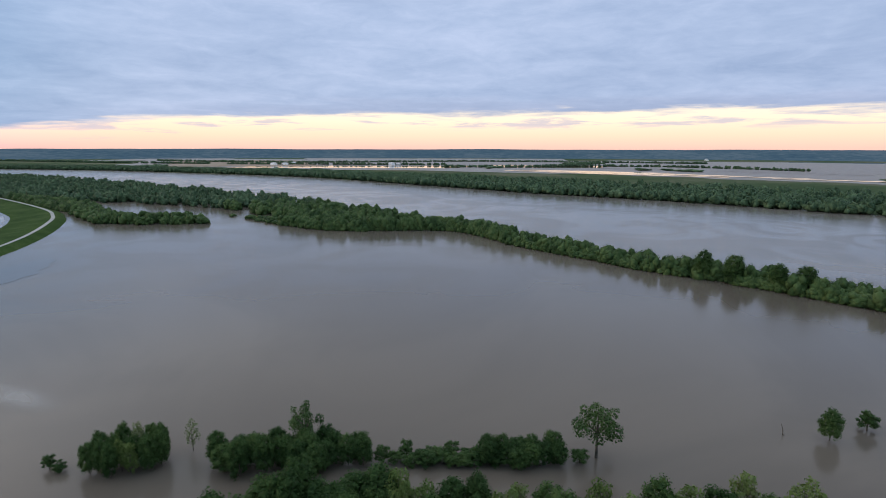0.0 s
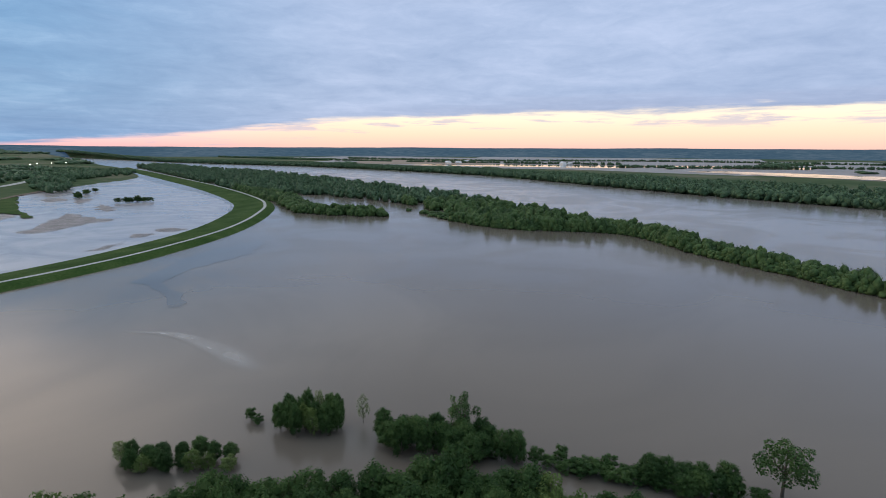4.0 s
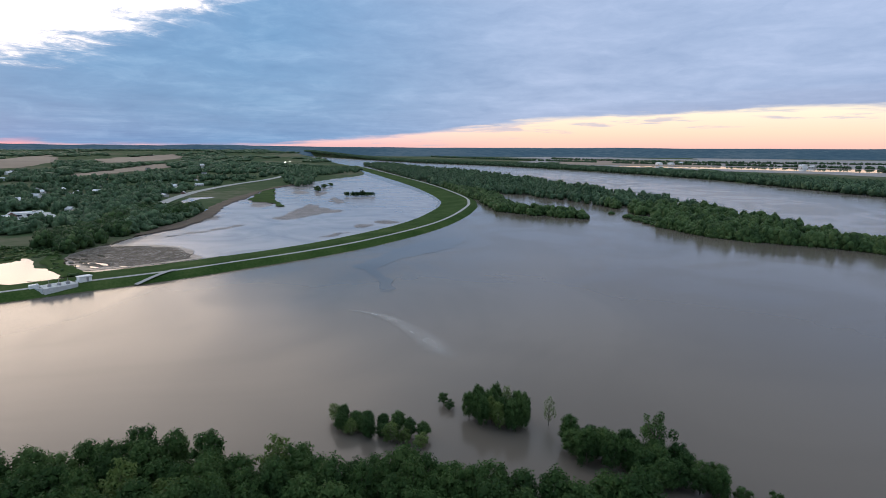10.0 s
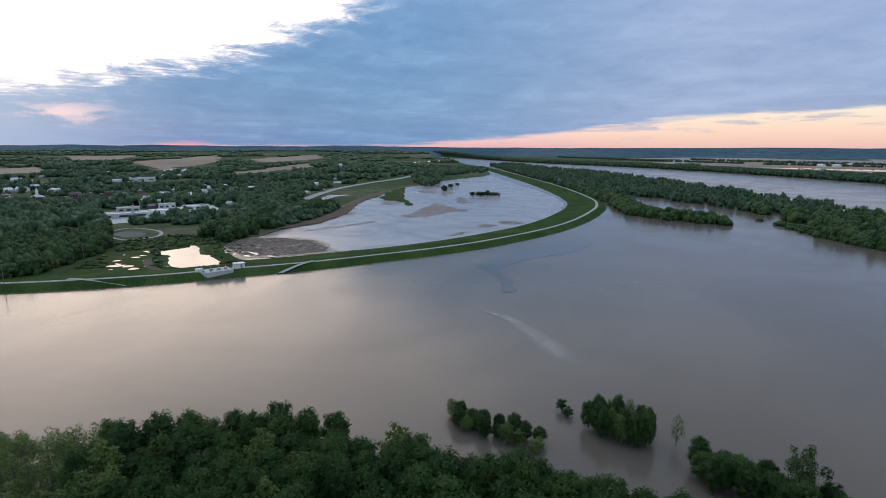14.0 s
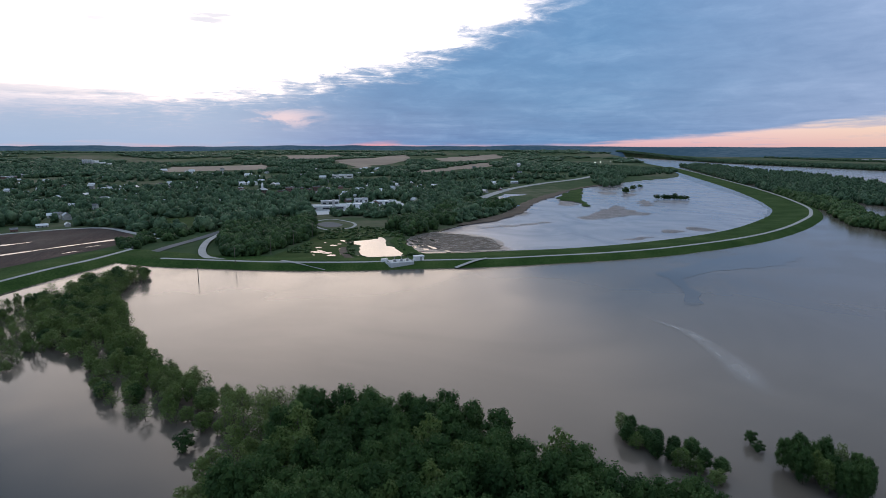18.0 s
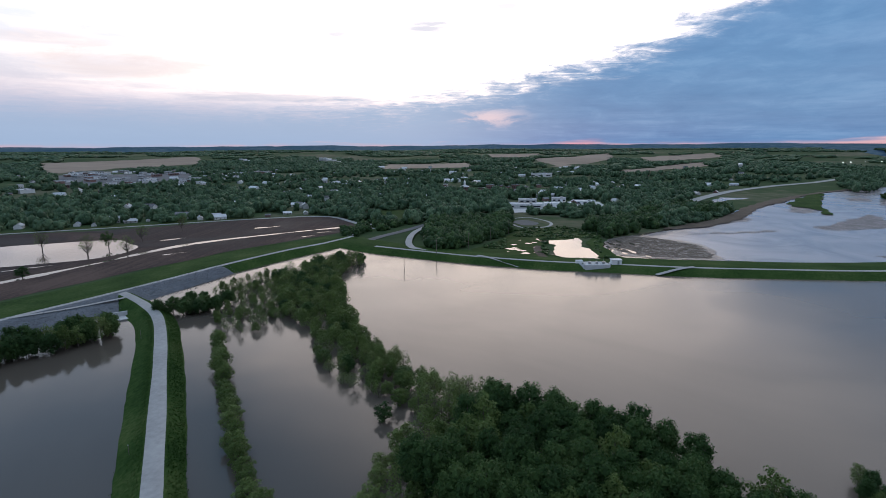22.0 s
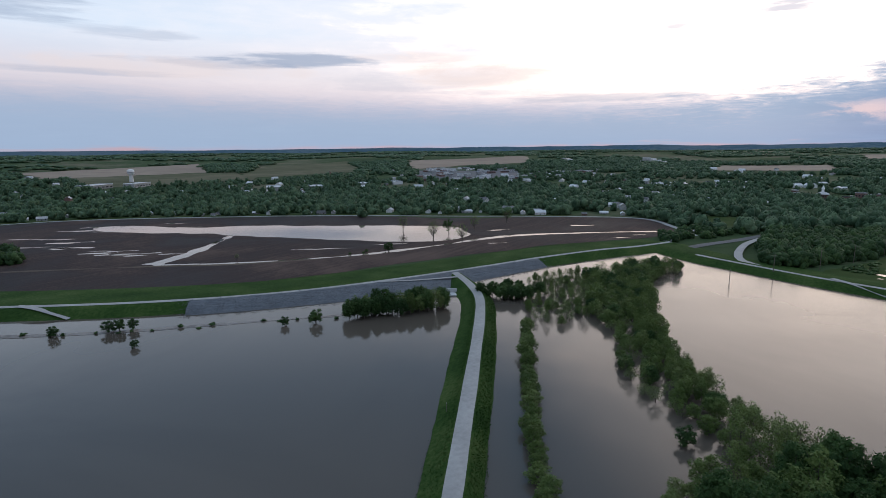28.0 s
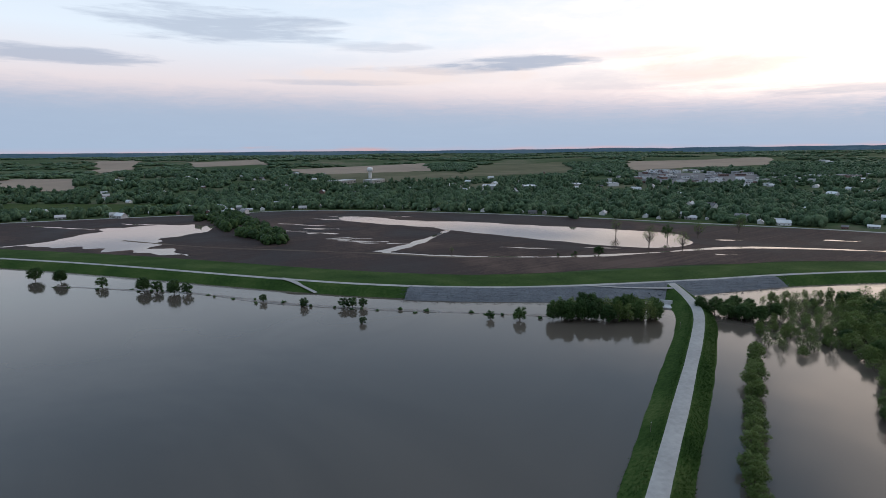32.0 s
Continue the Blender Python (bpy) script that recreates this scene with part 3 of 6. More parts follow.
def fill_shape(name, outline, z, mat, jag=0.0, step_m=4.0, seed=1, onto=False, depth=0.0):
    """A closed flat shape with an uneven edge."""
    line = smooth_line(outline, step_m, closed=True)
    if jag:
        rng = np.random.default_rng(seed)
        amp = sum(np.sin(np.arange(len(line)) * f + p) for f, p in zip(rng.uniform(0.15, 1.6, 7), rng.uniform(0, 6, 7))) / 3
        g = np.gradient(line, axis=0)
        g /= np.linalg.norm(g, axis=1)[:, None] + 1e-9
        line = line + np.stack([-g[:, 1], g[:, 0]], 1) * (amp * jag)[:, None]
    bm = bmesh.new()
    vs = [bm.verts.new((x, y, z)) for x, y in line]
    f = bm.faces.new(vs)
    bm.normal_update()
    if f.normal.z < 0:
        f.normal_flip()
    bmesh.ops.triangulate(bm, faces=[f])
    me = bpy.data.meshes.new(name)
    bm.to_mesh(me)
    bm.free()
    me.materials.append(mat)
    return new(name, me)


# ---------------- levees and roads ----------------
def levee(name, line, out_w, in_w, z_in, label):
    """An earth bank; the flood lies to the right of the way, and water stands at zero."""
    c = float(line[len(line) // 2, 2])
    prof = [(-out_w - 9, -c - 2.6), (-out_w, -c), (-5.5, -0.85), (-2.2, -0.06), (2.4, -0.06), (in_w * 0.45, -c * 0.42), (in_w * 0.8, z_in - c + 0.35), (in_w, z_in - c), (in_w + 4, z_in - c - 0.9)]
    ob = new(name, sweep(name, line, prof, GRASS, 0.25, 3))
    return tagged(ob, label, "levee", kind="structure")


levee("levee_north", north_line, 10, 33, 0.0, "long grassy flood levee curving between two sheets of water")
levee("levee_south", south_line, 10.5, 38, 0.66, "broad grassy flood levee between lake and ploughed fields")
tagged(new("causeway", sweep("causeway", smooth_line(CAUSEWAY, 4), [(-9.5, -4.4), (-6.0, -2.62), (-3.0, -0.35), (-2.0, -0.03), (2.0, -0.03), (3.2, -0.4), (7.6, -2.62), (11, -4.4)], GRASS, 0.35, 5)),
       "low grass causeway carrying a gravel road through flood water", "embankment", kind="structure")


def track(name, line, width, mat, label, lift=0.03, seed=2, category="road"):
    h = width / 2
    ob = new(name, sweep(name, line, [(-h, -0.05 + lift), (-h * 0.9, lift), (0, 0.03 + lift), (h * 0.9, lift), (h, -0.05 + lift)], mat, 0.06, seed))
    return tagged(ob, label, category, kind="structure")


track("gravel_road", smooth_line(CAUSEWAY, 3), 3.9, GRAVEL, "pale gravel road along the causeway")
track("levee_path_north", smooth_line(NORTH_CREST[1:], 4), 3.0, GRAVEL, "pale gravel path along the levee crest", category="path")
track("levee_path_south", smooth_line(SOUTH_CREST, 4), 3.2, GRAVEL, "pale gravel path along the levee crest", category="path")



# ---------------- trees ----------------
def crown_quads(seed, count, leaf, lobes=18, low=0.12, spread=1.0, core=True, inner=40, ruffle=0.5, tall=1.5):
    """Leaf clumps of a crown in a box 1 high and 1 wide: small quads on the skins of many uneven lobes round a dome; tall: how much higher than wide it will stand."""
    rng = np.random.default_rng(seed)
    cen, rad = [(0, 0, 0.5 + low * 0.4)], [0.30]
    half = (1 - low) / 2
    for i in range(lobes):
        v = 1 - 1.75 * (i + 0.5) / lobes
        a = i * 2.39996 + rng.uniform(-0.4, 0.4)
        flat = math.sqrt(max(0, 1 - v * v))
        out = rng.uniform(0.24, 0.36) * spread
        cen.append((out * flat * math.cos(a), out * flat * math.sin(a), low + half + v * half * rng.uniform(0.60, 0.82)))
        rad.append(rng.uniform(0.10, 0.175))
    cen, rad = np.array(cen), np.array(rad)
    w = rad ** 2 / (rad ** 2).sum()
    n0 = count * 4
    pick = rng.choice(len(rad), size=n0, p=w)
    d = rng.normal(0, 1, (n0, 3))
    d[:, 2] += 0.3
    d /= np.linalg.norm(d, axis=1)[:, None]
    shell = rng.uniform(0.66, 1.22, n0)
    squash = np.array([1, 1, 1.05 / tall])
    p = cen[pick] + d * squash * (rad[pick] * shell)[:, None]
    deep = (np.linalg.norm((p[:, None, :] - cen[None]) / squash / rad[None, :, None], axis=2) < 0.68).any(1)
    keep = np.where(~deep & (p[:, 2] > low * 0.5))[0][:count]
    p, d = p[keep] * np.array([1, 1, tall]), d[keep]
    n = d + rng.normal(0, ruffle, d.shape) + np.array([0, 0, 0.35])
    n /= np.linalg.norm(n, axis=1)[:, None]
    t = np.cross(n, rng.normal(0, 1, n.shape))
    t /= np.linalg.norm(t, axis=1)[:, None]
    b = np.cross(n, t)
    s = (leaf * rng.uniform(0.55, 1.45, len(p)))[:, None]
    q = np.stack([p + t * s * 1.25, p - t * s * 0.7 + b * s * 0.9, p - t * s * 0.7 - b * s * 0.9], 1)
    q[..., 2] /= tall
    if core:
        box = []
        for c, r in zip(cen[:inner], rad[:inner]):
            m = r * 0.74
            for sx in (-1, 1):
                for sy in (-1, 1):
                    for sz in (-1, 1):
                        box.append([c + np.array([sx * m, 0, 0]), c + np.array([0, sy * m, 0]), c + np.array([0, 0, sz * m * squash[2]])])
        q = np.concatenate([q, np.array(box)])
    q[..., 2] *= 1 / q[..., 2].max()
    return q


def tube(bm, pts, radii, sides=6):
    rows = []
    for i, (p, r) in enumerate(zip(pts, radii)):
        p = Vector(p)
        way = (Vector(pts[min(i + 1, len(pts) - 1)]) - Vector(pts[max(i - 1, 0)])).normalized()
        a = way.orthogonal().normalized()
        b = way.cross(a)
        rows.append([bm.verts.new(p + (a * math.cos(2 * math.pi * k / sides) + b * math.sin(2 * math.pi * k / sides)) * r) for k in range(sides)])
    for u, v in zip(rows, rows[1:]):
        for k in range(sides):
            bm.faces.new((u[k], u[(k + 1) % sides], v[(k + 1) % sides], v[k]))
    bm.faces.new(rows[-1])
    bm.faces.new(rows[0][::-1])


def trunk_bm(seed, limbs=6, thick=0.02, top=0.8):
    """Tapered trunk with limbs in a box 1 high and 1 wide, reaching below the water."""
    rng = random.Random(seed)
    bm = bmesh.new()
    lean = (rng.uniform(-0.05, 0.05), rng.uniform(-0.05, 0.05))
    stem = [(lean[0] * s, lean[1] * s, s) for s in (-0.1, 0.1, 0.3, 0.55, top)]
    tube(bm, stem, [thick * 1.5, thick * 1.2, thick, thick * 0.7, thick * 0.25], 7)
    for i in range(limbs):
        h = rng.uniform(0.22, 0.62)
        a = i * 2.4 + rng.uniform(-0.4, 0.4)
        ln = rng.uniform(0.18, 0.32)
        p = (lean[0] * h, lean[1] * h, h)
        q = (p[0] + math.cos(a) * ln * 0.6, p[1] + math.sin(a) * ln * 0.6, h + 0.10)
        e = (p[0] + math.cos(a) * ln, p[1] + math.sin(a) * ln, h + 0.24)
        tube(bm, [p, q, e], [thick * 0.55, thick * 0.4, thick * 0.12], 5)
    return bm


def tree_kind(name, seed, count, leaf, mat, lobes, low, spread, label, category, limbs=6, thick=0.02, core=True):
    ob = empty(name, pose(0, 0, -500), label, category)
    part("trunk", trunk_bm(seed, limbs, thick), BARK, ob, "grey tapering trunk with limbs")
    part("crown", quads_mesh("crown", crown_quads(seed, count, leaf, lobes, low, spread, core), mat), mat, ob)
    return ob


T_OAK = "full-crowned dark green tree standing in brown flood water"
T_WIL = "light green willow growing straight out of the flood water"
T_BUSH = "low dark green bush half drowned in flood water"
T_BARE = "sparse bare-limbed tree standing in wet ground"
T_THIN = "thin-crowned pale young tree standing in flood water"
kinds = {
    "oak": [tree_kind("tree", 11 + i, 3000, 0.022, LEAF, 34, 0.0, 1.0, T_OAK, "tree") for i in range(5)],
    "willow": [tree_kind("willow", 31 + i, 1700, 0.029, LEAF_WILLOW, 18, 0.0, 0.95, T_WIL, "tree", 8, 0.018, False) for i in range(3)],
    "bush": [tree_kind("bush", 51 + i, 1000, 0.038, LEAF, 14, 0.0, 1.1, T_BUSH, "bush", 4, 0.03) for i in range(3)],
    "thin": [tree_kind("young_tree", 71 + i, 420, 0.028, LEAF_WILLOW, 14, 0.10, 0.9, T_THIN, "tree", 10, 0.016, False) for i in range(3)],
    "bare": [tree_kind("bare_tree", 81 + i, 520, 0.020, LEAF_WILLOW, 14, 0.24, 1.15, T_BARE, "tree", 26, 0.026, False) for i in range(2)],
    "open": [tree_kind("tree", 91 + i, 2400, 0.022, LEAF, 10, 0.14, 1.4, T_OAK, "tree", 9, 0.028, False) for i in range(2)],
}
used = set()


def plant(kind, x, y, h, w, group, rng, label="", z=-0.1):
    pick = rng.randrange(len(kinds[kind]))
    base = kinds[kind][pick]
    m = Matrix.LocRotScale((x, y, z - h * 0.07), Euler((0, 0, rng.uniform(0, 6.28))), (w, w * rng.uniform(0.9, 1.1), h))
    if (kind, pick) in used:
        ob = copy_thing(base, m)
    else:
        ob = base
        used.add((kind, pick))
    ob.matrix_basis = m
    return tagged(ob, label, group=group)


def scatter(poly, gap, rng, tries=6000, clear=()):
    p = np.array(poly, float)
    lo, hi = p.min(0), p.max(0)
    pts = []
    for _ in range(tries):
        x, y = rng.uniform(lo[0], hi[0]), rng.uniform(lo[1], hi[1])
        if inside(x, y, poly) and all((x - a) ** 2 + (y - b) ** 2 > gap * gap for a, b in pts):
            pts.append((x, y))
    return pts


rng = random.Random(7)
# the wood below the camera on the lake's near shore
WOOD = [(-122, 10), (-113, 24), (-111, 37), (-92, 49), (-76, 58), (-58, 69), (-40, 79), (-24, 87), (-8, 87), (-10, 74), (-26, 66), (-42, 56), (-56, 46), (-66, 34), (-72, 20), (-80, 4), (-92, -8), (-106, 0)]
for x, y in scatter(WOOD, 4.1, rng):
    plant("oak" if rng.random() < 0.9 else "willow", x, y, rng.uniform(10.5, 14.5), rng.uniform(7.0, 9.4), "trees of the near wood", rng)
for x, y in scatter([(-8, 86), (12, 84), (36, 82), (50, 86), (62, 82), (60, 70), (30, 68), (-8, 74)], 4.3, rng):
    plant("oak" if rng.random() < 0.5 else "willow", x, y, rng.uniform(10, 13.2), rng.uniform(6, 8), "trees of the near wood", rng)
for x, y in scatter([(-140, -5), (-130, 9), (-121, 14), (-113, 4), (-124, -9)], 3.6, rng):
    plant("thin", x, y, rng.uniform(7, 9.5), rng.uniform(4.5, 6), "trees of the flooded belt", rng)
for x, y in scatter([(-112, -2), (-96, -10), (-84, 0), (-76, 14), (-66, 10), (-84, -16), (-104, -14), (-118, -6)], 3.6, rng):
    plant("willow" if rng.random() < 0.7 else "thin", x, y, rng.uniform(5, 8), rng.uniform(4.5, 6.5), "trees of the near wood", rng)
# clumps off the near shore
for x, y in scatter([(-97, 79), (-88, 83), (-72, 87), (-72, 83), (-80, 79), (-92, 76)], 2.7, rng):
    plant("willow" if rng.random() < 0.4 else "oak", x, y, rng.uniform(3.6, 5.8), rng.uniform(3.4, 4.8), "trees of the small islands", rng)
for x, y in scatter([(-72, 100), (-67, 97), (-60, 101), (-57, 105), (-62, 109), (-70, 105)], 2.5, rng):
    plant(rng.choice(("oak", "oak", "willow")), x, y, rng.uniform(7.4, 9.6), rng.uniform(3.6, 5.0), "trees of the small islands", rng)
plant("thin", -54.5, 109, 8.5, 4.5, "trees of the small islands", rng)
plant("bush", -78, 101, 2.6, 3.2, "trees of the small islands", rng)
plant("bush", -81, 102, 3.6, 3.0, "trees of the small islands", rng)
for x, y in scatter([(-47, 104), (-38, 107), (-26, 109), (-16, 107), (-16, 103), (-26, 100), (-40, 99), (-47, 101)], 3.2, rng):
    plant("oak", x, y, rng.uniform(6.5, 10), rng.uniform(4.8, 6.5), "trees of the small islands", rng)
plant("open", -30, 108, 13, 7, "trees of the small islands", rng)
for x, y in scatter([(-14, 106), (4, 107), (12, 107), (12, 103), (4, 102), (-14, 103)], 2.6, rng):
    plant("bush", x, y, rng.uniform(2.4, 4.8), rng.uniform(3.6, 5.2), "trees of the small islands", rng)
for x, y in scatter([(9, 107), (25, 107), (25, 102.5), (9, 102.5)], 2.6, rng):
    plant("oak", x, y, rng.uniform(4.5, 7.2), rng.uniform(4.4, 6), "trees of the small islands", rng)
plant("bush", 29, 104.5, 3.4, 4.5, "trees of the small islands", rng)
plant("open", 33, 106.5, 14.5, 10, "", rng, "tall lone leafy tree standing in open flood water")
plant("oak", 88, 113.5, 9.0, 5.5, "", rng, "narrow tree standing alone in open flood water")
plant("bush", 100, 118, 5.5, 5.0, "", rng, "round bush standing alone in open flood water")
# diagonal belt to the south-west
belt = smooth_line([(-240, -58), (-205, -49), (-176, -38), (-155, -28), (-140, -16), (-130, -4), (-118, 5)], 4.6)
for x, y in belt:
    for o in (-8, -4, 0.5, 5, 8):
        thin = -122 > x > -138
        k = "thin" if rng.random() < (0.6 if thin else 0.5 if o < 0 else 0.06) else "willow" if rng.random() < 0.88 else "oak"
        plant(k, x + rng.uniform(-2, 2) - o * 0.5, y + o * 0.8 + rng.uniform(-2, 2), rng.uniform(5, 8.8) * (0.75 if o < 0 else 1.0), rng.uniform(4.4, 6.4), "trees of the flooded belt", rng)
for x, y in smooth_line([(-174, -78), (-141, -63.5), (-121, -53), (-102, -43.5), (-88, -35), (-70, -26), (-45, -13)], 3.6):
    plant("willow", x + rng.uniform(-1, 1), y + rng.uniform(-1, 1), rng.uniform(4.2, 6), rng.uniform(5, 6.6), "willows beside the causeway", rng)
for x, y in scatter([(-195, -62), (-215, -64), (-240, -60), (-300, -62), (-262, -90), (-235, -100), (-222, -80), (-190, -84)], 4.4, rng):
    plant("thin" if x > -250 or rng.random() < 0.4 else "oak", x, y, rng.uniform(3.5, 6.5), rng.uniform(3.5, 5.5), "trees of the flooded belt", rng)
for x, y in scatter([(-296, -56), (-262, -57), (-215, -54), (-196, -56), (-205, -66), (-240, -74), (-290, -72)], 5.0, rng):
    plant(rng.choice(("oak", "willow", "willow", "thin")), x, y, rng.uniform(5.5, 8.5), rng.uniform(6.5, 8.5), "trees of the flooded belt", rng)
for x, y in scatter([(-205, -116), (-218, -106), (-222, -94), (-206, -96)], 5.0, rng):
    plant("oak", x, y, rng.uniform(6, 8.5), rng.uniform(6, 8), "trees beside the causeway head", rng)
for x, y in scatter([(-148, -142), (-160, -131), (-180, -117), (-190, -124), (-170, -138), (-155, -147)], 3.3, rng):
    plant(rng.choice(("oak", "oak", "willow", "thin")), x, y, rng.uniform(7, 11), rng.uniform(5.5, 7.5), "trees beside the causeway head", rng)
for x, y, h in [(19, -350, 8), (8, -337, 8), (-9, -311, 6), (-25, -291, 8), (-30, -285, 6), (-36, -276, 8), (-41, -273, 6), (-66, -237, 4), (-78, -219, 4.5), (-91, -207, 5), (-94, -205, 5), (-98, -203, 4.5), (-88, -183, 3.2), (-139, -150, 6), (-131, -158, 4), (-121, -16, 5)]:
    plant("bush" if h < 7 else "oak", x, y, h, h * 1.05, "drowned bushes along the levee", rng)


for x, y in scatter([(-240, -108), (-253, -106), (-277, -91), (-203, -63), (-182, -71), (-186, -84)], 3.7, rng):
    plant(rng.choice(("thin", "thin", "willow")), x, y, rng.uniform(3.0, 5.8), rng.uniform(3.0, 4.8), "trees of the flooded belt", rng)
for x, y in scatter([(-218, -68), (-234, -49), (-267, -58), (-299, -48), (-314, -54), (-306, -75), (-270, -87)], 5.2, rng):
    plant(rng.choice(("thin", "willow", "oak")), x, y, rng.uniform(5, 8), rng.uniform(6, 8), "trees of the flooded belt", rng)


def ball(level):
    bm = bmesh.new()
    bmesh.ops.create_icosphere(bm, subdivisions=level, radius=1.0)
    v = np.array([p.co[:] for p in bm.verts])
    f = np.array([[p.index for p in q.verts] for q in bm.faces])
    bm.free()
    return v, f


def lobed_crown(seed, lobes, leaves, leaf, level=1):
    """A far tree in a box 1 high and 1 wide: uneven leafy lobes heaped round a dome, with loose sprays at the rim."""
    g = np.random.default_rng(seed)
    bv, bf = ball(level)
    verts, faces, n = [], [], 0
    for i in range(lobes):
        if i == 0:
            c, r = np.array([0, 0, 0.58]), 0.36
        else:
            a = i * 2.39996 + g.uniform(-0.5, 0.5)
            up = 1 - 1.5 * (i - 0.5) / (lobes - 1)
            flat = math.sqrt(max(0.0, 1 - up * up))
            c = np.array([0.30 * flat * math.cos(a), 0.30 * flat * math.sin(a), 0.52 + 0.30 * up]) * g.uniform(0.9, 1.1)
            r = g.uniform(0.17, 0.27)
        v = bv * r * g.uniform(0.78, 1.2, (len(bv), 1)) * np.array([1, 1, 0.9]) + c
        verts.append(v), faces.append(bf + n)
        n += len(bv)
        m = leaves // lobes
        d = g.normal(0, 1, (m, 3))
        d[:, 2] = np.abs(d[:, 2]) * 0.8 + d[:, 2] * 0.2
        d /= np.linalg.norm(d, axis=1)[:, None] + 1e-9
        p = c + d * r * g.uniform(0.9, 1.22, (m, 1))
        t = np.cross(d + g.normal(0, 0.45, d.shape), g.normal(0, 1, d.shape))
        t /= np.linalg.norm(t, axis=1)[:, None] + 1e-9
        b = np.cross(d, t)
        s = leaf * g.uniform(0.6, 1.4, (m, 1))
        q = np.stack([p + t * s * 1.2, p - t * s * 0.7 + b * s, p - t * s * 0.7 - b * s], 1).reshape(-1, 3)
        verts.append(q), faces.append(np.arange(3 * m).reshape(-1, 3) + n)
        n += 3 * m
    v = np.concatenate(verts)
    v[:, 2] = (v[:, 2] - v[:, 2].min()) / (v[:, 2].max() - v[:, 2].min())
    return v, np.concatenate(faces)


def tri_mesh(name, verts, tris, mat):
    me = bpy.data.meshes.new(name)
    n = len(tris)
    me.vertices.add(len(verts))
    me.vertices.foreach_set("co", np.ascontiguousarray(verts, dtype=np.float32).ravel())
    me.loops.add(n * 3)
    me.loops.foreach_set("vertex_index", np.ascontiguousarray(tris, dtype=np.int32).ravel())
    me.polygons.add(n)
    me.polygons.foreach_set("loop_start", np.arange(0, n * 3, 3, dtype=np.int32))
    me.polygons.foreach_set("use_smooth", np.ones(n, dtype=bool))
    me.materials.append(mat)
    me.update(calc_edges=True)
    return me


def forest(name, spots, crowns, mat, label, category="woods"):
    """Many trees past counting in one mesh. spots: x, y, z, height, width."""
    g = np.random.default_rng(len(spots))
    verts, faces, n = [], [], 0
    for i, (x, y, z, h, w) in enumerate(spots):
        v, f = crowns[i % len(crowns)]
        a, lean = g.uniform(0, 6.28), g.uniform(0.85, 1.15)
        c, s = math.cos(a) * w, math.sin(a) * w
        r = np.empty_like(v)
        r[:, 0] = v[:, 0] * c - v[:, 1] * s * lean + x
        r[:, 1] = v[:, 0] * s + v[:, 1] * c * lean + y
        r[:, 2] = v[:, 2] * h + z
        verts.append(r), faces.append(f + n)
        n += len(v)
    return tagged(new(name, tri_mesh(name, np.concatenate(verts), np.concatenate(faces), mat)), label, category, kind="stuff")


MID = [lobed_crown(200 + i, 13, 260, 0.034) for i in range(6)]
FAR = [lobed_crown(300 + i, 5, 40, 0.07) for i in range(6)]
TINY = [lobed_crown(400 + i, 3, 9, 0.10) for i in range(5)]
npr = np.random.default_rng(5)


def fill_random(poly, count):
    p = np.array(poly, float)
    lo, hi = p.min(0), p.max(0)
    q = npr.uniform(lo, hi, (count * 6, 2))
    return q[inside(q[:, 0], q[:, 1], poly)][:count]


def spots_of(pts, h0, h1, w0, w1, on_land=False):
    n = len(pts)
    h = npr.uniform(h0, h1, n)
    z = (terrain(pts[:, 0], pts[:, 1]) if on_land else 0.0) - 0.12 * h
    return np.stack([pts[:, 0], pts[:, 1], z, h * 1.1, npr.uniform(w0, w1, n)], 1)


# the wooded spit between lake and river
SPIT_NEAR = [(-138, 466), (-100, 440), (-73, 434), (8, 434), (52, 365), (85, 323), (113, 287), (142, 262), (166, 232), (260, 124)]
strip = smooth_line(SPIT_NEAR, 4.2)
nrm = normals_of(strip)
near_rows = np.concatenate([strip + nrm * o + npr.normal(0, 1.2, strip.shape) for o in (2, 7, 12)])
near_rows = near_rows[near_rows[:, 0] < 215]
body = fill_random([(-135, 470), (-98, 445), (8, 437), (40, 388), (50, 388), (6, 462), (-96, 572), (-183, 668), (-430, 880), (-824, 1160), (-1178, 1320), (-1500, 1530), (-1480, 1390), (-1100, 1110), (-760, 850), (-575, 715), (-450, 640), (-400, 668), (-292, 622), (-232, 588), (-196, 556), (-150, 505)], 2600)
hook = fill_random([(-392, 566), (-365, 535), (-305, 475), (-258, 467), (-213, 470), (-207, 480), (-230, 490), (-300, 500), (-345, 545), (-400, 612), (-455, 648), (-575, 725), (-560, 700), (-440, 600)], 520)
tip = fill_random([(-215, 534), (-170, 494), (-135, 464), (-118, 470), (-165, 510)], 46)
rb = np.hypot(body[:, 0], body[:, 1])
forest("far_flooded_woods", spots_of(body[rb > 640], 7, 14, 8, 14), FAR, LEAF_HAZED, "dense dark green flooded woods on the far part of a spit")
low_fringe = np.concatenate([strip + nrm * o + npr.normal(0, 0.8, strip.shape) for o in (0.5, 3.5)])
low_fringe = low_fringe[low_fringe[:, 0] < 215]
forest("flooded_woods", np.concatenate([spots_of(low_fringe, 3, 6, 6, 8), spots_of(near_rows[near_rows[:, 0] < 50], 6.5, 13.5, 7, 11), spots_of(near_rows[near_rows[:, 0] >= 50], 5, 11.5, 6, 10), spots_of(body[rb <= 640], 7, 14, 8, 13), spots_of(hook, 6, 11.5, 7, 12), spots_of(tip, 2.5, 4.5, 6, 8)]), MID, LEAF_MASS, "dense dark green flooded woods on a long spit")
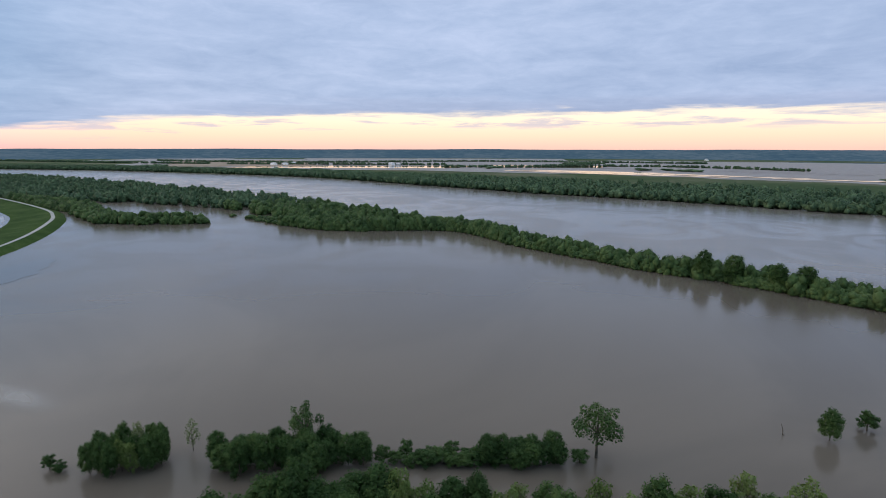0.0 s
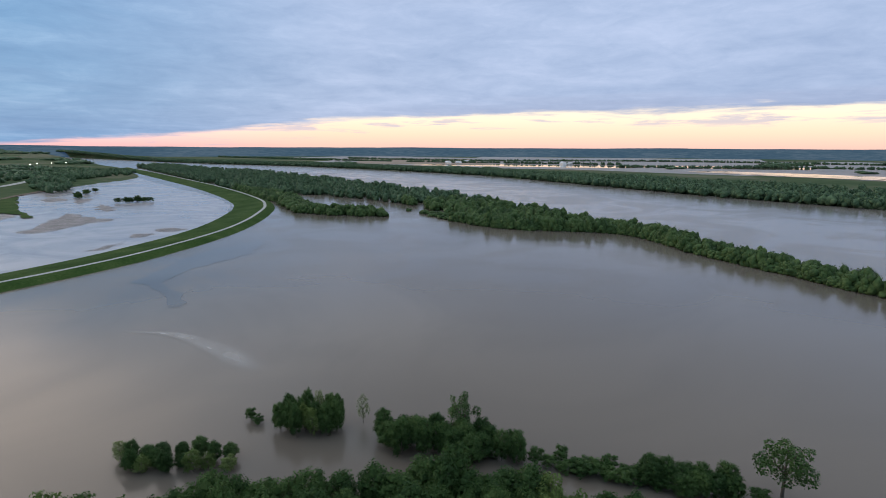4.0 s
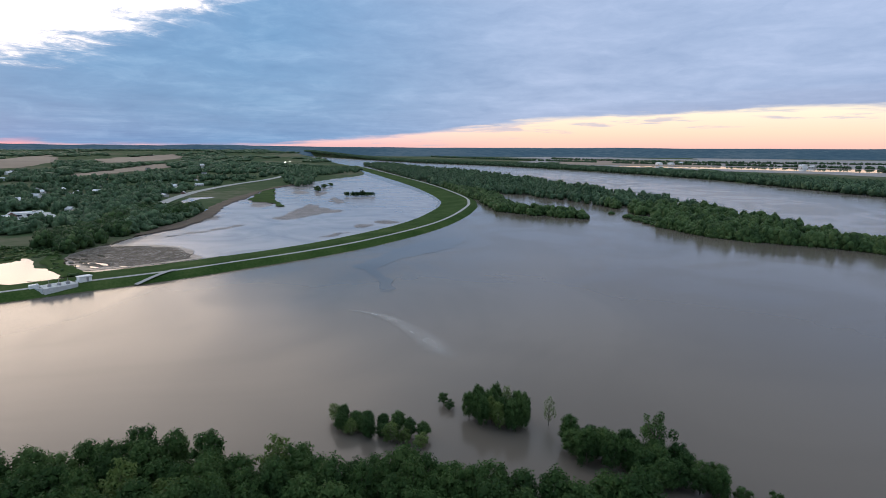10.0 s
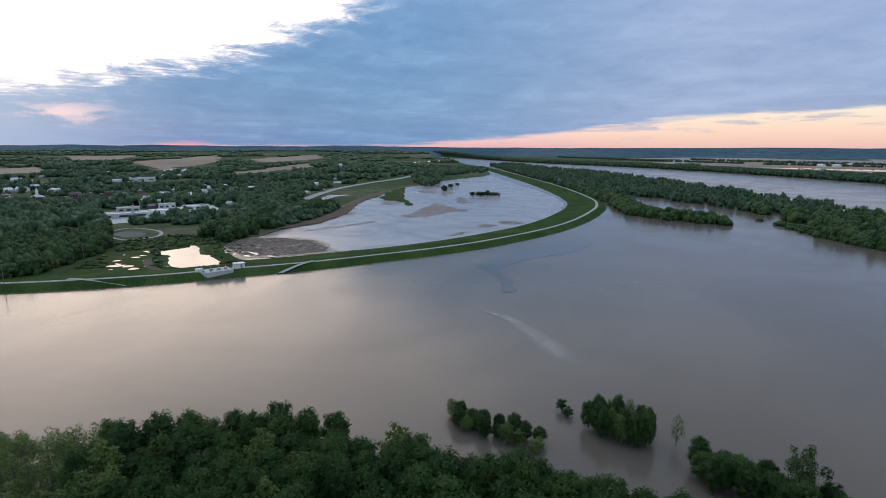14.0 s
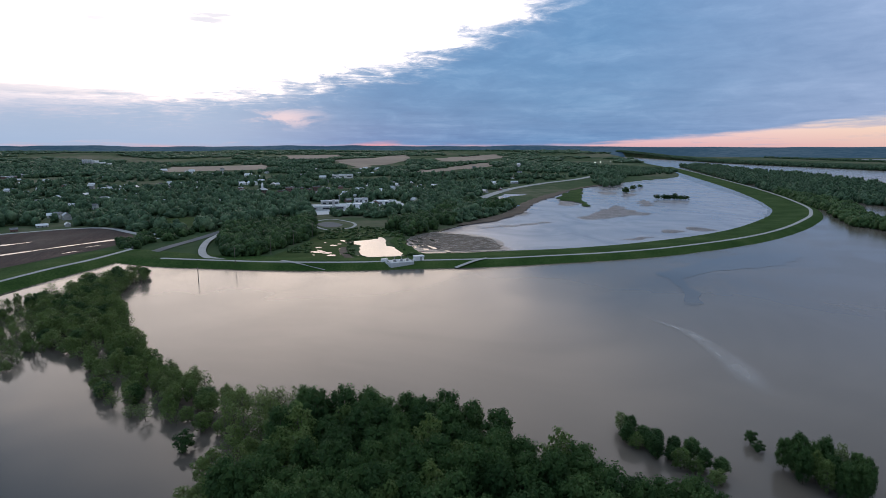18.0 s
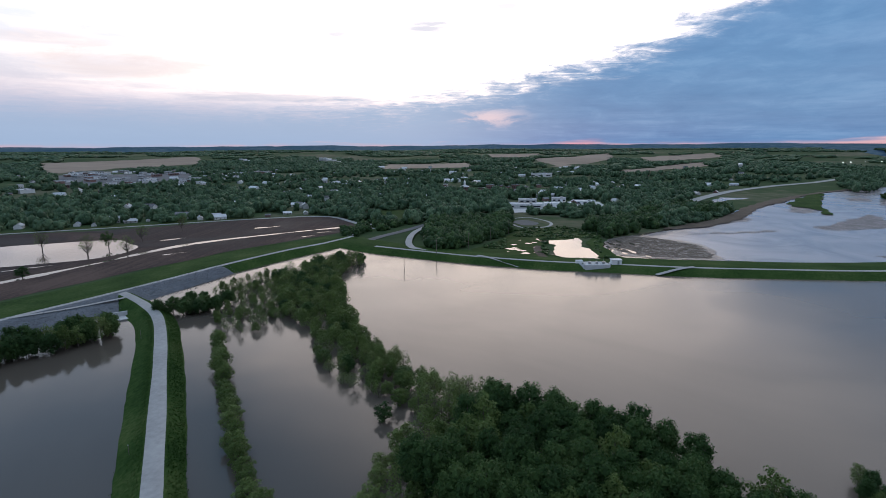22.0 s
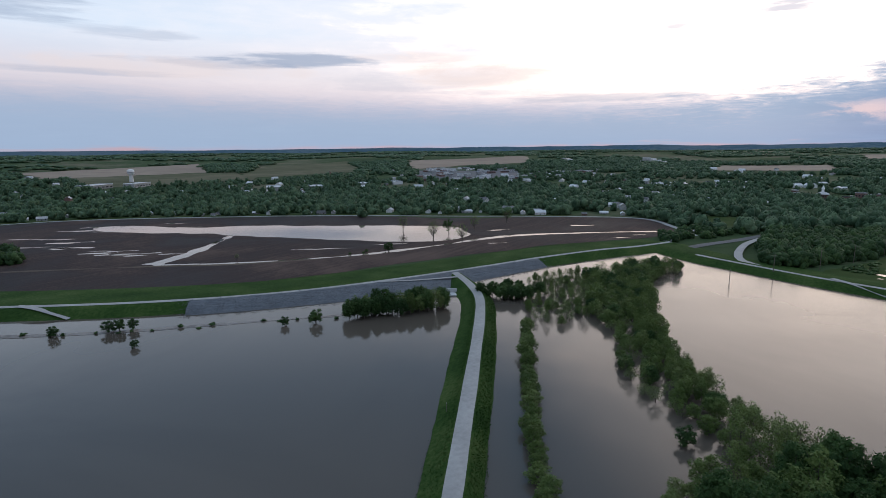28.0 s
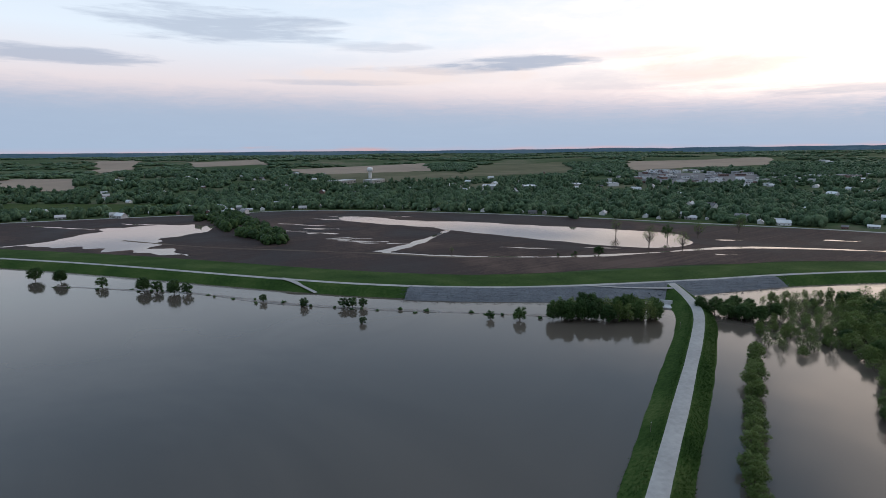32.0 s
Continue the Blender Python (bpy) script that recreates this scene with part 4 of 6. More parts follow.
for x, y, h in [(133, 271, 17), (143, 260, 16.5), (157, 247, 15), (166, 241, 15)]:
    plant("oak", x, y, h, 11, "tall trees on the spit", rng, "tall leafy tree rising above the wooded spit")
# woods on the far river bank
bank = smooth_line(FAR_BANK[1:-3], 20)
nb = normals_of(bank)
depth = np.clip(np.interp(np.hypot(*bank.T), [600, 900, 1400, 2200], [260, 230, 90, 60]), 30, 300)
sgn = 1 if land_depth(bank[40:41, 0] + nb[40:41, 0] * 30, bank[40:41, 1] + nb[40:41, 1] * 30)[0] > 0 else -1
pts = np.concatenate([bank + nb * (sgn * depth * npr.uniform(0, 1, len(bank)))[:, None] for _ in range(26)] + [bank + nb * sgn * npr.uniform(-2, 10, (len(bank), 1)) + npr.normal(0, 5, bank.shape) for _ in range(9)])
forest("river_bank_woods", spots_of(pts, 10, 15, 11, 16, True), FAR, LEAF_HAZED, "green woods along the far river bank")



# ---------------- wet fields and seep water on the town side ----------------
def flat(name, outline, z, mat, label, category, jag=1.0, step_m=5.0, seed=1):
    return tagged(fill_shape(name, outline, z, mat, jag, step_m, seed), label, category, kind="structure")


FIELD = [(-386, -104), (-330, -144), (-260, -178), (-200, -205), (-166, -226), (-121, -270), (-76, -332), (-22, -402), (43, -478), (140, -580), (75, -660), (-104, -618), (-226, -580), (-329, -463), (-395, -367), (-434, -270), (-488, -186), (-513, -115), (-470, -84), (-420, -82)]
flat("ploughed_field", FIELD, 0.72, SOIL, "wet dark brown ploughed field with flooded hollows", "field", 1.2, 12)
flat("seep_pond", [(-345, 100), (-318, 120), (-300, 190), (-298, 240), (-305, 300), (-340, 400), (-420, 515), (-540, 615), (-705, 725), (-1000, 930), (-960, 900), (-876, 726), (-771, 538), (-577, 321), (-468, 225), (-418, 167), (-371, 112)], 0.04, POND, "pale shallow seep water behind the levee", "water", 1.0, 10)
flat("field_pond", [(-224, -508), (-250, -484), (-262, -435), (-298, -399), (-338, -330), (-372, -270), (-382, -242), (-353, -209), (-325, -206), (-298, -237), (-283, -277), (-269, -322), (-259, -361), (-238, -419), (-216, -470)], 0.76, PUDDLE, "long flooded hollow in the field", "water", 2.0, 6, 2)
flat("flooded_field", [(44, -494), (25, -494), (8, -507), (-11, -529), (-34, -559), (-92, -534), (-97, -486), (-60, -462), (-46, -424), (-60, -372), (-35, -405), (-5, -450)], 0.76, PUDDLE, "flooded corner of the ploughed field", "water", 5.0, 5, 4)


def ribbon(name, points, width, z, mat, label, category="water", seed=3, wob=0.25):
    ln = smooth_line(points, 4)
    h = width / 2
    return tagged(new(name, sweep(name, np.column_stack([ln[:, :2], np.full(len(ln), z)]), [(-h, 0), (0, 0.005), (h, 0)], mat, wob * width, seed)), label, category, kind="structure")


ribbon("drain_ditch", [(-163, -307), (-188, -275), (-224, -243), (-253, -223), (-294, -205), (-361, -179), (-408, -131), (-446, -80)], 4.2, 0.75, PUDDLE, "long straight flooded ditch across the field")
ribbon("side_ditch", [(-163, -309), (-191, -320), (-226, -342), (-256, -364)], 8.0, 0.77, PUDDLE, "pale flooded cross ditch in the field")
ribbon("ditch_bank", [(-30, -470), (-75, -400), (-120, -350), (-163, -302), (-188, -270), (-224, -238)], 2.5, 0.78, REED, "thin rough bank along the ditch", "bank")
pr = random.Random(3)
for i, (x, y, ln, w) in enumerate([(-227, -504, 34, 5), (-232, -468, 40, 4), (-205, -500, 30, 5), (-240, -490, 30, 5), (-163, -414, 34, 7), (-176, -462, 24, 4), (-150, -440, 26, 3), (-174, -375, 34, 4), (-176, -352, 30, 4), (-190, -330, 20, 3), (-443, -152, 24, 7), (-395, -105, 14, 2), (-414, -98, 12, 2), (-330, -172, 14, 2), (-250, -262, 40, 3), (-290, -232, 26, 2.5), (-130, -470, 30, 3), (-236, -480, 26, 4), (-215, -472, 24, 3), (-243, -460, 30, 3.5), (-207, -491, 26, 3), (-174, -437, 30, 6), (-161, -416, 26, 4), (-173, -471, 22, 3), (-165, -375, 26, 4), (-168, -362, 22, 3), (-173, -347, 20, 3), (-162, -488, 18, 3), (-274, -472, 22, 3), (-266, -437, 26, 3), (-60, -560, 70, 6), (10, -590, 90, 5), (-385, -200, 20, 4)]):
    # the furrows run about north-west
    dx, dy = -0.66 + pr.uniform(-0.1, 0.1), 0.75
    o = [(x + dx * ln * u - dy * w * v, y + dy * ln * u + dx * w * v) for u, v in ((-0.5, 0), (-0.2, 0.4), (0.2, 0.35), (0.5, 0), (0.15, -0.4), (-0.25, -0.35))]
    flat("puddle", o, 0.765, PUDDLE, "shallow puddle along the furrows", "water", 0.35 * w, 3, i)

# drift, mud and reeds in the seep pond
flat("drift_field", [(-381, 110), (-350, 104), (-330, 101), (-316, 115), (-310, 140), (-308, 157), (-322, 162), (-356, 167), (-384, 151), (-397, 133)], 0.13, MUD, "grey mat of flood drift and mud", "mud", 1.5, 4, 5)
for i, o in enumerate([[(-429, 290), (-450, 316), (-491, 369), (-512, 393), (-473, 381), (-433, 374), (-428, 350), (-417, 309)], [(-529, 440), (-555, 469), (-499, 436), (-489, 417)], [(-539, 336), (-610, 388), (-607, 405), (-529, 352)], [(-315, 253), (-322, 266), (-320, 281), (-313, 261)], [(-333, 300), (-343, 318), (-334, 322), (-327, 305)], [(-344, 333), (-346, 346), (-328, 349), (-333, 333)], [(-401, 176), (-409, 209), (-417, 244), (-411, 243), (-402, 205)], [(-468, 237), (-490, 255), (-487, 271), (-463, 246)], [(-612, 482), (-636, 511), (-621, 513), (-592, 472)], [(-668, 481), (-674, 506), (-641, 495), (-635, 474)]]):
    flat("mud_bar", o, 0.08 + 0.004 * i, BAR, "low dark mud bar in shallow water", "mud", 3.2, 3, 20 + i)
flat("reed_bank", [(-421, 173), (-454, 229), (-510, 280), (-570, 325), (-640, 395), (-720, 475), (-800, 590), (-816, 588), (-730, 475), (-650, 382), (-572, 308), (-510, 262), (-462, 215), (-432, 172)], 0.68, REED, "brown dry reed bank along the pond", "bank", 2.0, 6, 7)
flat("grass_mound", [(-600, 372), (-560, 372), (-512, 354), (-520, 366), (-575, 392), (-690, 470), (-735, 500), (-700, 455)], 0.72, GRASS, "green grass point reaching into the pond", "bank", 2.0, 6, 8)
flat("roadside_water", [(-622, 298), (-655, 340), (-690, 400), (-775, 505), (-838, 585), (-872, 600), (-805, 495), (-762, 425), (-690, 345)], 0.74, POND, "flat water lying below the highway", "water", 2.0, 8, 9)
flat("marsh_meadow", [(-318, 30), (-312, 52), (-330, 57), (-352, 60), (-380, 82), (-384, 100), (-400, 106), (-430, 92), (-428, 60), (-396, 44), (-362, 28), (-340, 14)], 0.66, MEADOW, "wet green meadow behind the levee", "meadow", 1.0, 5, 11)
flat("pump_basin", [(-304, 72), (-311, 66), (-326, 64), (-340, 67), (-352, 69), (-363, 65), (-380, 60), (-373, 71), (-376, 82), (-383, 89), (-373, 92), (-353, 86), (-338, 89), (-312, 88)], 0.72, PUDDLE, "bright still water in the pump basin", "water", 1.2, 3, 10)
ribbon("basin_bank", [(-312, 55), (-335, 55), (-352, 58)], 4, 0.9, REED, "bare earth bank round the basin", "bank")
ribbon("basin_dike", [(-312, 94), (-345, 95), (-368, 99), (-392, 108)], 9, 0.9, GRASS, "grass dike between basin and pond", "bank")
for i in range(18):
    x, y = pr.uniform(-376, -326), pr.uniform(34, 58)
    s = pr.uniform(0.8, 2.8)
    flat("marsh_pool", [(x - s, y), (x, y + s * 1.2), (x + s, y + 0.4 * s), (x + 0.3 * s, y - s)], 0.75 + i * 0.004, PUDDLE, "small bright pool in the marsh", "water", 0.4, 1.5, 40 + i)

for i, (x, y) in enumerate([(-350, 103), (-340, 102), (-362, 108), (-328, 107), (-370, 116), (-356, 112), (-345, 108), (-334, 113), (-318, 118), (-360, 122)]):
    L = 3 + (i * 7) % 5
    flat("drift_pool", [(x - L, y - 0.6), (x, y + 1.5), (x + L, y + 0.8), (x + 0.4 * L, y - 1.3)], 0.30 + i * 0.004, PUDDLE, "bright narrow pool among flood drift", "water", 0.5, 1.5, 70 + i)

# silt streak and calm slick on the lake
def streak(name, points, mat, label):
    ln = smooth_line(points, 3)
    nor = normals_of(ln)
    rows = (-1.0, -0.5, 0.0, 0.5, 1.0)
    verts, faces, edge = [], [], []
    n = len(ln)
    for i in range(n):
        ends = min(1.0, 4 * min(i, n - 1 - i) / n)
        for r in rows:
            verts.append((ln[i, 0] + nor[i, 0] * r * ln[i, 2], ln[i, 1] + nor[i, 1] * r * ln[i, 2], 0.2))
            edge.append((1 - abs(r)) * ends)
    for i in range(n - 1):
        for j in range(4):
            a = i * 5 + j
            faces.append((a, a + 5, a + 6, a + 1))
    me = mesh_of(name, verts, faces, mat)
    me.attributes.new("edge", "FLOAT", "POINT").data.foreach_set("value", edge)
    return tagged(new(name, me), label, "water", kind="structure")


streak("silt_streak", [(-168, 140, 1), (-160, 142.5, 1.6), (-150, 144.5, 2.6), (-140, 144, 3.6), (-128, 140.5, 4.8), (-116, 136, 6), (-106, 131, 7), (-94, 126, 6)], SILT, "pale curved silt streak on the brown water")
flat("calm_slick", [(-222, 199), (-214, 198), (-200, 192), (-185, 181), (-172, 170), (-171, 178), (-181, 187), (-191, 193), (-204, 200), (-212, 214), (-215, 232), (-214, 268), (-222, 300), (-236, 320), (-244, 290), (-242, 262), (-236, 240), (-227, 216)], 0.07, SLICK, "dark calm slick on the brown water", "water", 1.2, 3, 15)

# ---------------- roads on the town side ----------------
def road(name, points, width, mat, label, z=None, lift=0.12):
    ln = smooth_line(points, 8)
    hz = terrain(ln[:, 0], ln[:, 1]) if z is None else np.full(len(ln), z)
    return track(name, np.column_stack([ln[:, :2], hz]), width, mat, label, lift)


road("field_road", [(220, -690), (70, -668), (-104, -623), (-226, -585), (-333, -467), (-399, -368), (-443, -281), (-493, -186), (-512, -120), (-470, -84), (-430, -62)], 5, GRAVEL, "grey road along the back of the field", 0.72)
road("highway", [(-560, 235), (-640, 285), (-720, 350), (-775, 405), (-845, 500), (-907, 607), (-1015, 741), (-1162, 913), (-1300, 1150)], 13, GRAVEL, "pale four-lane highway past the town", None, 0.6)
road("blacktop_road", [(-362, -62), (-391, -51), (-429, -31), (-480, -12), (-560, 0)], 7, ASPHALT, "dark asphalt road climbing past the levee", 0.85)
road("trail", [(-430, -20), (-400, -27), (-362, -28), (-340, -24), (-328, -14)], 4.5, GRAVEL, "pale trail curving up to the levee", 2.2)
road("levee_link", [(-352, -84), (-384, -74), (-430, -70), (-462, -62)], 4, GRAVEL, "pale gravel road joining levee and field road", 1.9)
def levee_ramp(a, b, crest):
    """A ramp running slantwise down the flood face from a on the crest to b at the water."""
    lie = np.interp([0, 0.25, 0.5, 0.75, 1], [0, 0.2, 0.55, 1], [crest + 0.03, crest, crest * 0.70, 0.08])
    line = [(a[0] + (b[0] - a[0]) * s, a[1] + (b[1] - a[1]) * s, z) for s, z in zip((0, 0.25, 0.5, 0.75, 1), lie)]
    track("levee_ramp", smooth_line(line, 2), 3.0, GRAVEL, "pale gravel ramp down the levee face", 0.36, category="path")


levee_ramp((-277, 127), (-270.5, 105), 2.7)
levee_ramp((-310, 16), (-290.5, 38), 2.7)
levee_ramp((-83, -263), (-91, -237), 3.2)
ribbon("drowned_road", [(10, -328), (-13, -304), (-45, -270), (-70, -232), (-96, -202), (-121, -178), (-148, -151), (-165, -139)], 1.6, 0.12, MUD, "thin line of a drowned road just above water", "road", 5, 0.4)


# riprap facing of the south levee near the causeway
def riprap():
    sel = south_line[(south_line[:, 0] < -126) & (south_line[:, 0] > -284)]
    nor = normals_of(sel)
    wid = np.interp(sel[:, 0], [-284, -265, -236, -214, -190, -160, -126], [12, 13, 16, 24, 19, 15, 14.5])
    verts, faces = [], []
    g = np.random.default_rng(4)
    cols = 14
    for i in range(len(sel)):
        for j in range(cols + 1):
            s = j / cols
            o = -(2.1 + (wid[i] - 2.1) * s)
            z = 3.5 - 4.0 * s ** 1.25 + g.uniform(-0.07, 0.07)
            verts.append((sel[i, 0] + nor[i, 0] * o + g.uniform(-0.3, 0.3), sel[i, 1] + nor[i, 1] * o + g.uniform(-0.3, 0.3), z))
    for i in range(len(sel) - 1):
        for j in range(cols):
            a = i * (cols + 1) + j
            faces.append((a, a + cols + 1, a + cols + 2, a + 1))
    ob = tagged(new("riprap_slope", mesh_of("riprap_slope", verts, faces, RIPRAP)), "grey riprap stone facing on the levee", "riprap", kind="structure")
    # loose stones on it
    out = []
    for _ in range(2000):
        i, s = g.integers(0, len(sel)), g.uniform(0.02, 0.92)
        o = -(2.1 + (wid[i] - 2.1) * s)
        c = np.array([sel[i, 0] + nor[i, 0] * o + g.uniform(-3, 3), sel[i, 1] + nor[i, 1] * o + g.uniform(-3, 3), 3.5 - 4.0 * s ** 1.25 + 0.0])
        e = np.linalg.qr(g.normal(0, 1, (3, 3)))[0] * g.uniform(0.07, 0.15)
        for ax in range(3):
            for sg in (-1, 1):
                a, b, d = e[ax] * sg, e[(ax + 1) % 3] * 0.8, e[(ax + 2) % 3] * 0.8
                out.append([c + a - b - d, c + a + b - d, c + a + b + d, c + a - b + d])
    tagged(new("riprap_stones", quads_mesh("riprap_stones", np.array(out), RIPRAP)), "grey angular riprap stones on the levee slope", "stones", kind="stuff")


riprap()
track("riprap_path", smooth_line([(-192, -163, 3.5), (-203, -153, 3.0), (-212, -146, 2.75), (-221, -138, 2.95)], 2), 2.2, GRAVEL, "pale path across the riprap", 0.15, category="path")


# rough grass on the causeway banks
def tufts():
    g = np.random.default_rng(12)
    ln = smooth_line(CAUSEWAY, 1.0)
    ln = ln[(ln[:, 0] < -55) & (ln[:, 0] > -205)]
    nor = normals_of(ln)
    out = []
    for _ in range(22000):
        i = g.integers(0, len(ln))
        o = g.uniform(2.3, 7.4) if g.random() < 0.55 else -g.uniform(2.3, 6.0)
        z = np.interp(abs(o), [2.0, 3.1, 6.8], [ln[i, 2] - 0.03, ln[i, 2] - 0.4, 0.0])
        c = np.array([ln[i, 0] + nor[i, 0] * o - nor[i, 1] * g.uniform(-0.6, 0.6), ln[i, 1] + nor[i, 1] * o + nor[i, 0] * g.uniform(-0.6, 0.6), z])
        a, h, w = g.uniform(0, 6.28), g.uniform(0.10, 0.36), g.uniform(0.05, 0.16)
        d = np.array([math.cos(a), math.sin(a), 0]) * w
        lean = np.array([g.uniform(-0.2, 0.2), g.uniform(-0.2, 0.2), h])
        out.append([c - d, c + d, c + lean])
    tagged(new("bank_grass", quads_mesh("bank_grass", np.array(out), GRASS)), "rough tufted grass on the causeway banks", "grass", kind="stuff")


tufts()



# ---------------- woods and hedges of the town side ----------------
def cube_bm(sx, sy, sz, x=0, y=0, z=0, bevel=0.0, bm=None):
    """A box standing on z, bevelled if asked."""
    bm = bm or bmesh.new()
    r = bmesh.ops.create_cube(bm, size=1.0, matrix=Matrix.LocRotScale((x, y, z + sz / 2), None, (sx, sy, sz)))
    if bevel:
        bmesh.ops.bevel(bm, geom=list({e for v in r["verts"] for e in v.link_edges}), offset=bevel, segments=1, affect="EDGES")
    return bm


def patch(name, corners, mat, label, category, lift=0.5, n=14, jag=0.02, seed=0):
    """A field laid on the land between four corners."""
    g = np.random.default_rng(seed)
    c = np.array(corners, float)
    u = np.linspace(0, 1, n)
    verts = []
    for i, a in enumerate(u):
        for j, b in enumerate(u):
            p = c[0] * (1 - a) * (1 - b) + c[1] * a * (1 - b) + c[2] * a * b + c[3] * (1 - a) * b
            if i in (0, n - 1) or j in (0, n - 1):
                p = p + g.normal(0, jag, 2) * np.linalg.norm(c[2] - c[0]) * 0.5
            verts.append((p[0], p[1], float(terrain(p[0], p[1])) + lift))
    faces = [(i * n + j, (i + 1) * n + j, (i + 1) * n + j + 1, i * n + j + 1) for i in range(n - 1) for j in range(n - 1)]
    return tagged(new(name, mesh_of(name, verts, faces, mat, True)), label, category, kind="structure")


OPEN_LAND = []
for i, (mat, lab, c) in enumerate([
        (STRAW, "wide tan stubble field beyond the town", [(-1401, -171), (-1454, 57), (-1726, 57), (-1714, -217)]),
        (STRAW, "pale dry field on the hillside", [(-1471, 291), (-1769, 518), (-2603, 761), (-1850, 277)]),
        (STRAW, "long pale field edge below the hill", [(-1212, 382), (-1435, 677), (-1674, 780), (-1302, 403)]),
        (STRAW, "tan field among woods", [(92, -1148), (-11, -1084), (-17, -1439), (121, -1550)]),
        (STRAW, "tan field behind the water tower", [(-511, -1366), (-879, -1326), (-1160, -1807), (-569, -1681)]),
        (STRAW, "brown field on the far plain", [(-65, -1750), (-190, -2079), (-284, -2882), (-110, -2794)]),
        (PASTURE, "green field on a far rise", [(-711, -995), (-1082, -967), (-1547, -1455), (-1193, -1514)]),
        (STRAW, "faded field below far hills", [(-1211, -891), (-1809, -824), (-2244, -1036), (-1618, -1229)]),
        (STRAW, "pale far hillside field", [(-1725, 616), (-2117, 1043), (-2395, 1139), (-2029, 702)]),
        (PASTURE, "meadow round the water tower", [(-430, -1010), (-700, -880), (-902, -1252), (-561, -1366)]),
        (MEADOW, "green pasture below the houses", [(61, -714), (-94, -640), (-124, -761), (75, -912)]),
        (MEADOW, "green meadow by the road", [(-500, -80), (-498, -38), (-560, -36), (-562, -84)]),
        (STRAW, "faded field on the southern rise", [(-360, -2024), (-599, -1954), (-749, -2594), (-415, -2429)]),
        (STRAW, "pale stubble on the far slope", [(-2129, 150), (-2060, 300), (-2600, 420), (-2700, 180)])]):
    patch("open_field", c, mat, lab, "field", 0.5 + 0.01 * i if i not in (10, 11) else 0.2, seed=i)
    OPEN_LAND.append(c)
for i, (mat, lab, c) in enumerate([
        (MUD, "wide pale mud flats beyond the river woods", [(116, 1696), (843, 1037), (1073, 1322), (416, 1864)]),
        (PUDDLE, "bright flood water on the far plain", [(-752, 1904), (32, 1896), (170, 2164), (-681, 2179)]),
        (MUD, "grey flooded fields of the far plain", [(-589, 2351), (524, 2350), (852, 3833), (-960, 3840)]),
        (PUDDLE, "sheet of water on the far plain", [(1077, 1750), (1433, 1770), (2233, 2766), (1809, 2852)]),
        (MUD, "pale drained field on the far plain", [(-1943, 2848), (-1290, 3110), (-1384, 3708), (-1877, 3634)]),
        (PUDDLE, "narrow sheet of water by far trees", [(155, 1962), (631, 1933), (718, 2204), (176, 2241)]),
        (MUD, "grey silted fields towards the far woods", [(560, 1900), (1100, 1420), (2500, 2300), (1000, 3300)]),
        (STRAW, "pale field along the far river", [(-994, 1980), (-443, 2061), (-833, 3113), (-1489, 3042)])]):
    patch("plain_field", c, mat, lab, "field", 0.2 + 0.06 * i, seed=30 + i)
    OPEN_LAND.append(c)
patch("plain_field", [(-1250, 2080), (1350, 1120), (2900, 2600), (-1900, 3700)], MUD, "wide grey silted plain beyond the river", "field", 0.1, 20, 0.01, 55)
for i in range(14):
    x, y = npr.uniform(250, 900), 0
    y = 1850 - 0.95 * (x - 100) + npr.uniform(-120, 120)
    L = npr.uniform(60, 190)
    patch("plain_pool", [(x - L, y + L * 0.8), (x + L, y - L * 0.75), (x + L * 1.02, y - L * 0.7 + 26), (x - L * 0.9, y + L * 0.8 + 22)], PUDDLE, "long pale pool on the mud flats", "water", 0.75 + 0.02 * i, 8, 0.01, 60 + i)

# houses first, so that the trees leave them in view
house_at = []


def far_from_houses(pts, gap):
    if not house_at:
        return np.ones(len(pts), bool)
    h = np.array(house_at)
    toward = h - h / np.linalg.norm(h, axis=1)[:, None] * gap * 1.1
    d = np.minimum(np.linalg.norm(pts[:, None] - h[None], axis=2).min(1), np.linalg.norm(pts[:, None] - toward[None], axis=2).min(1))
    return d > gap


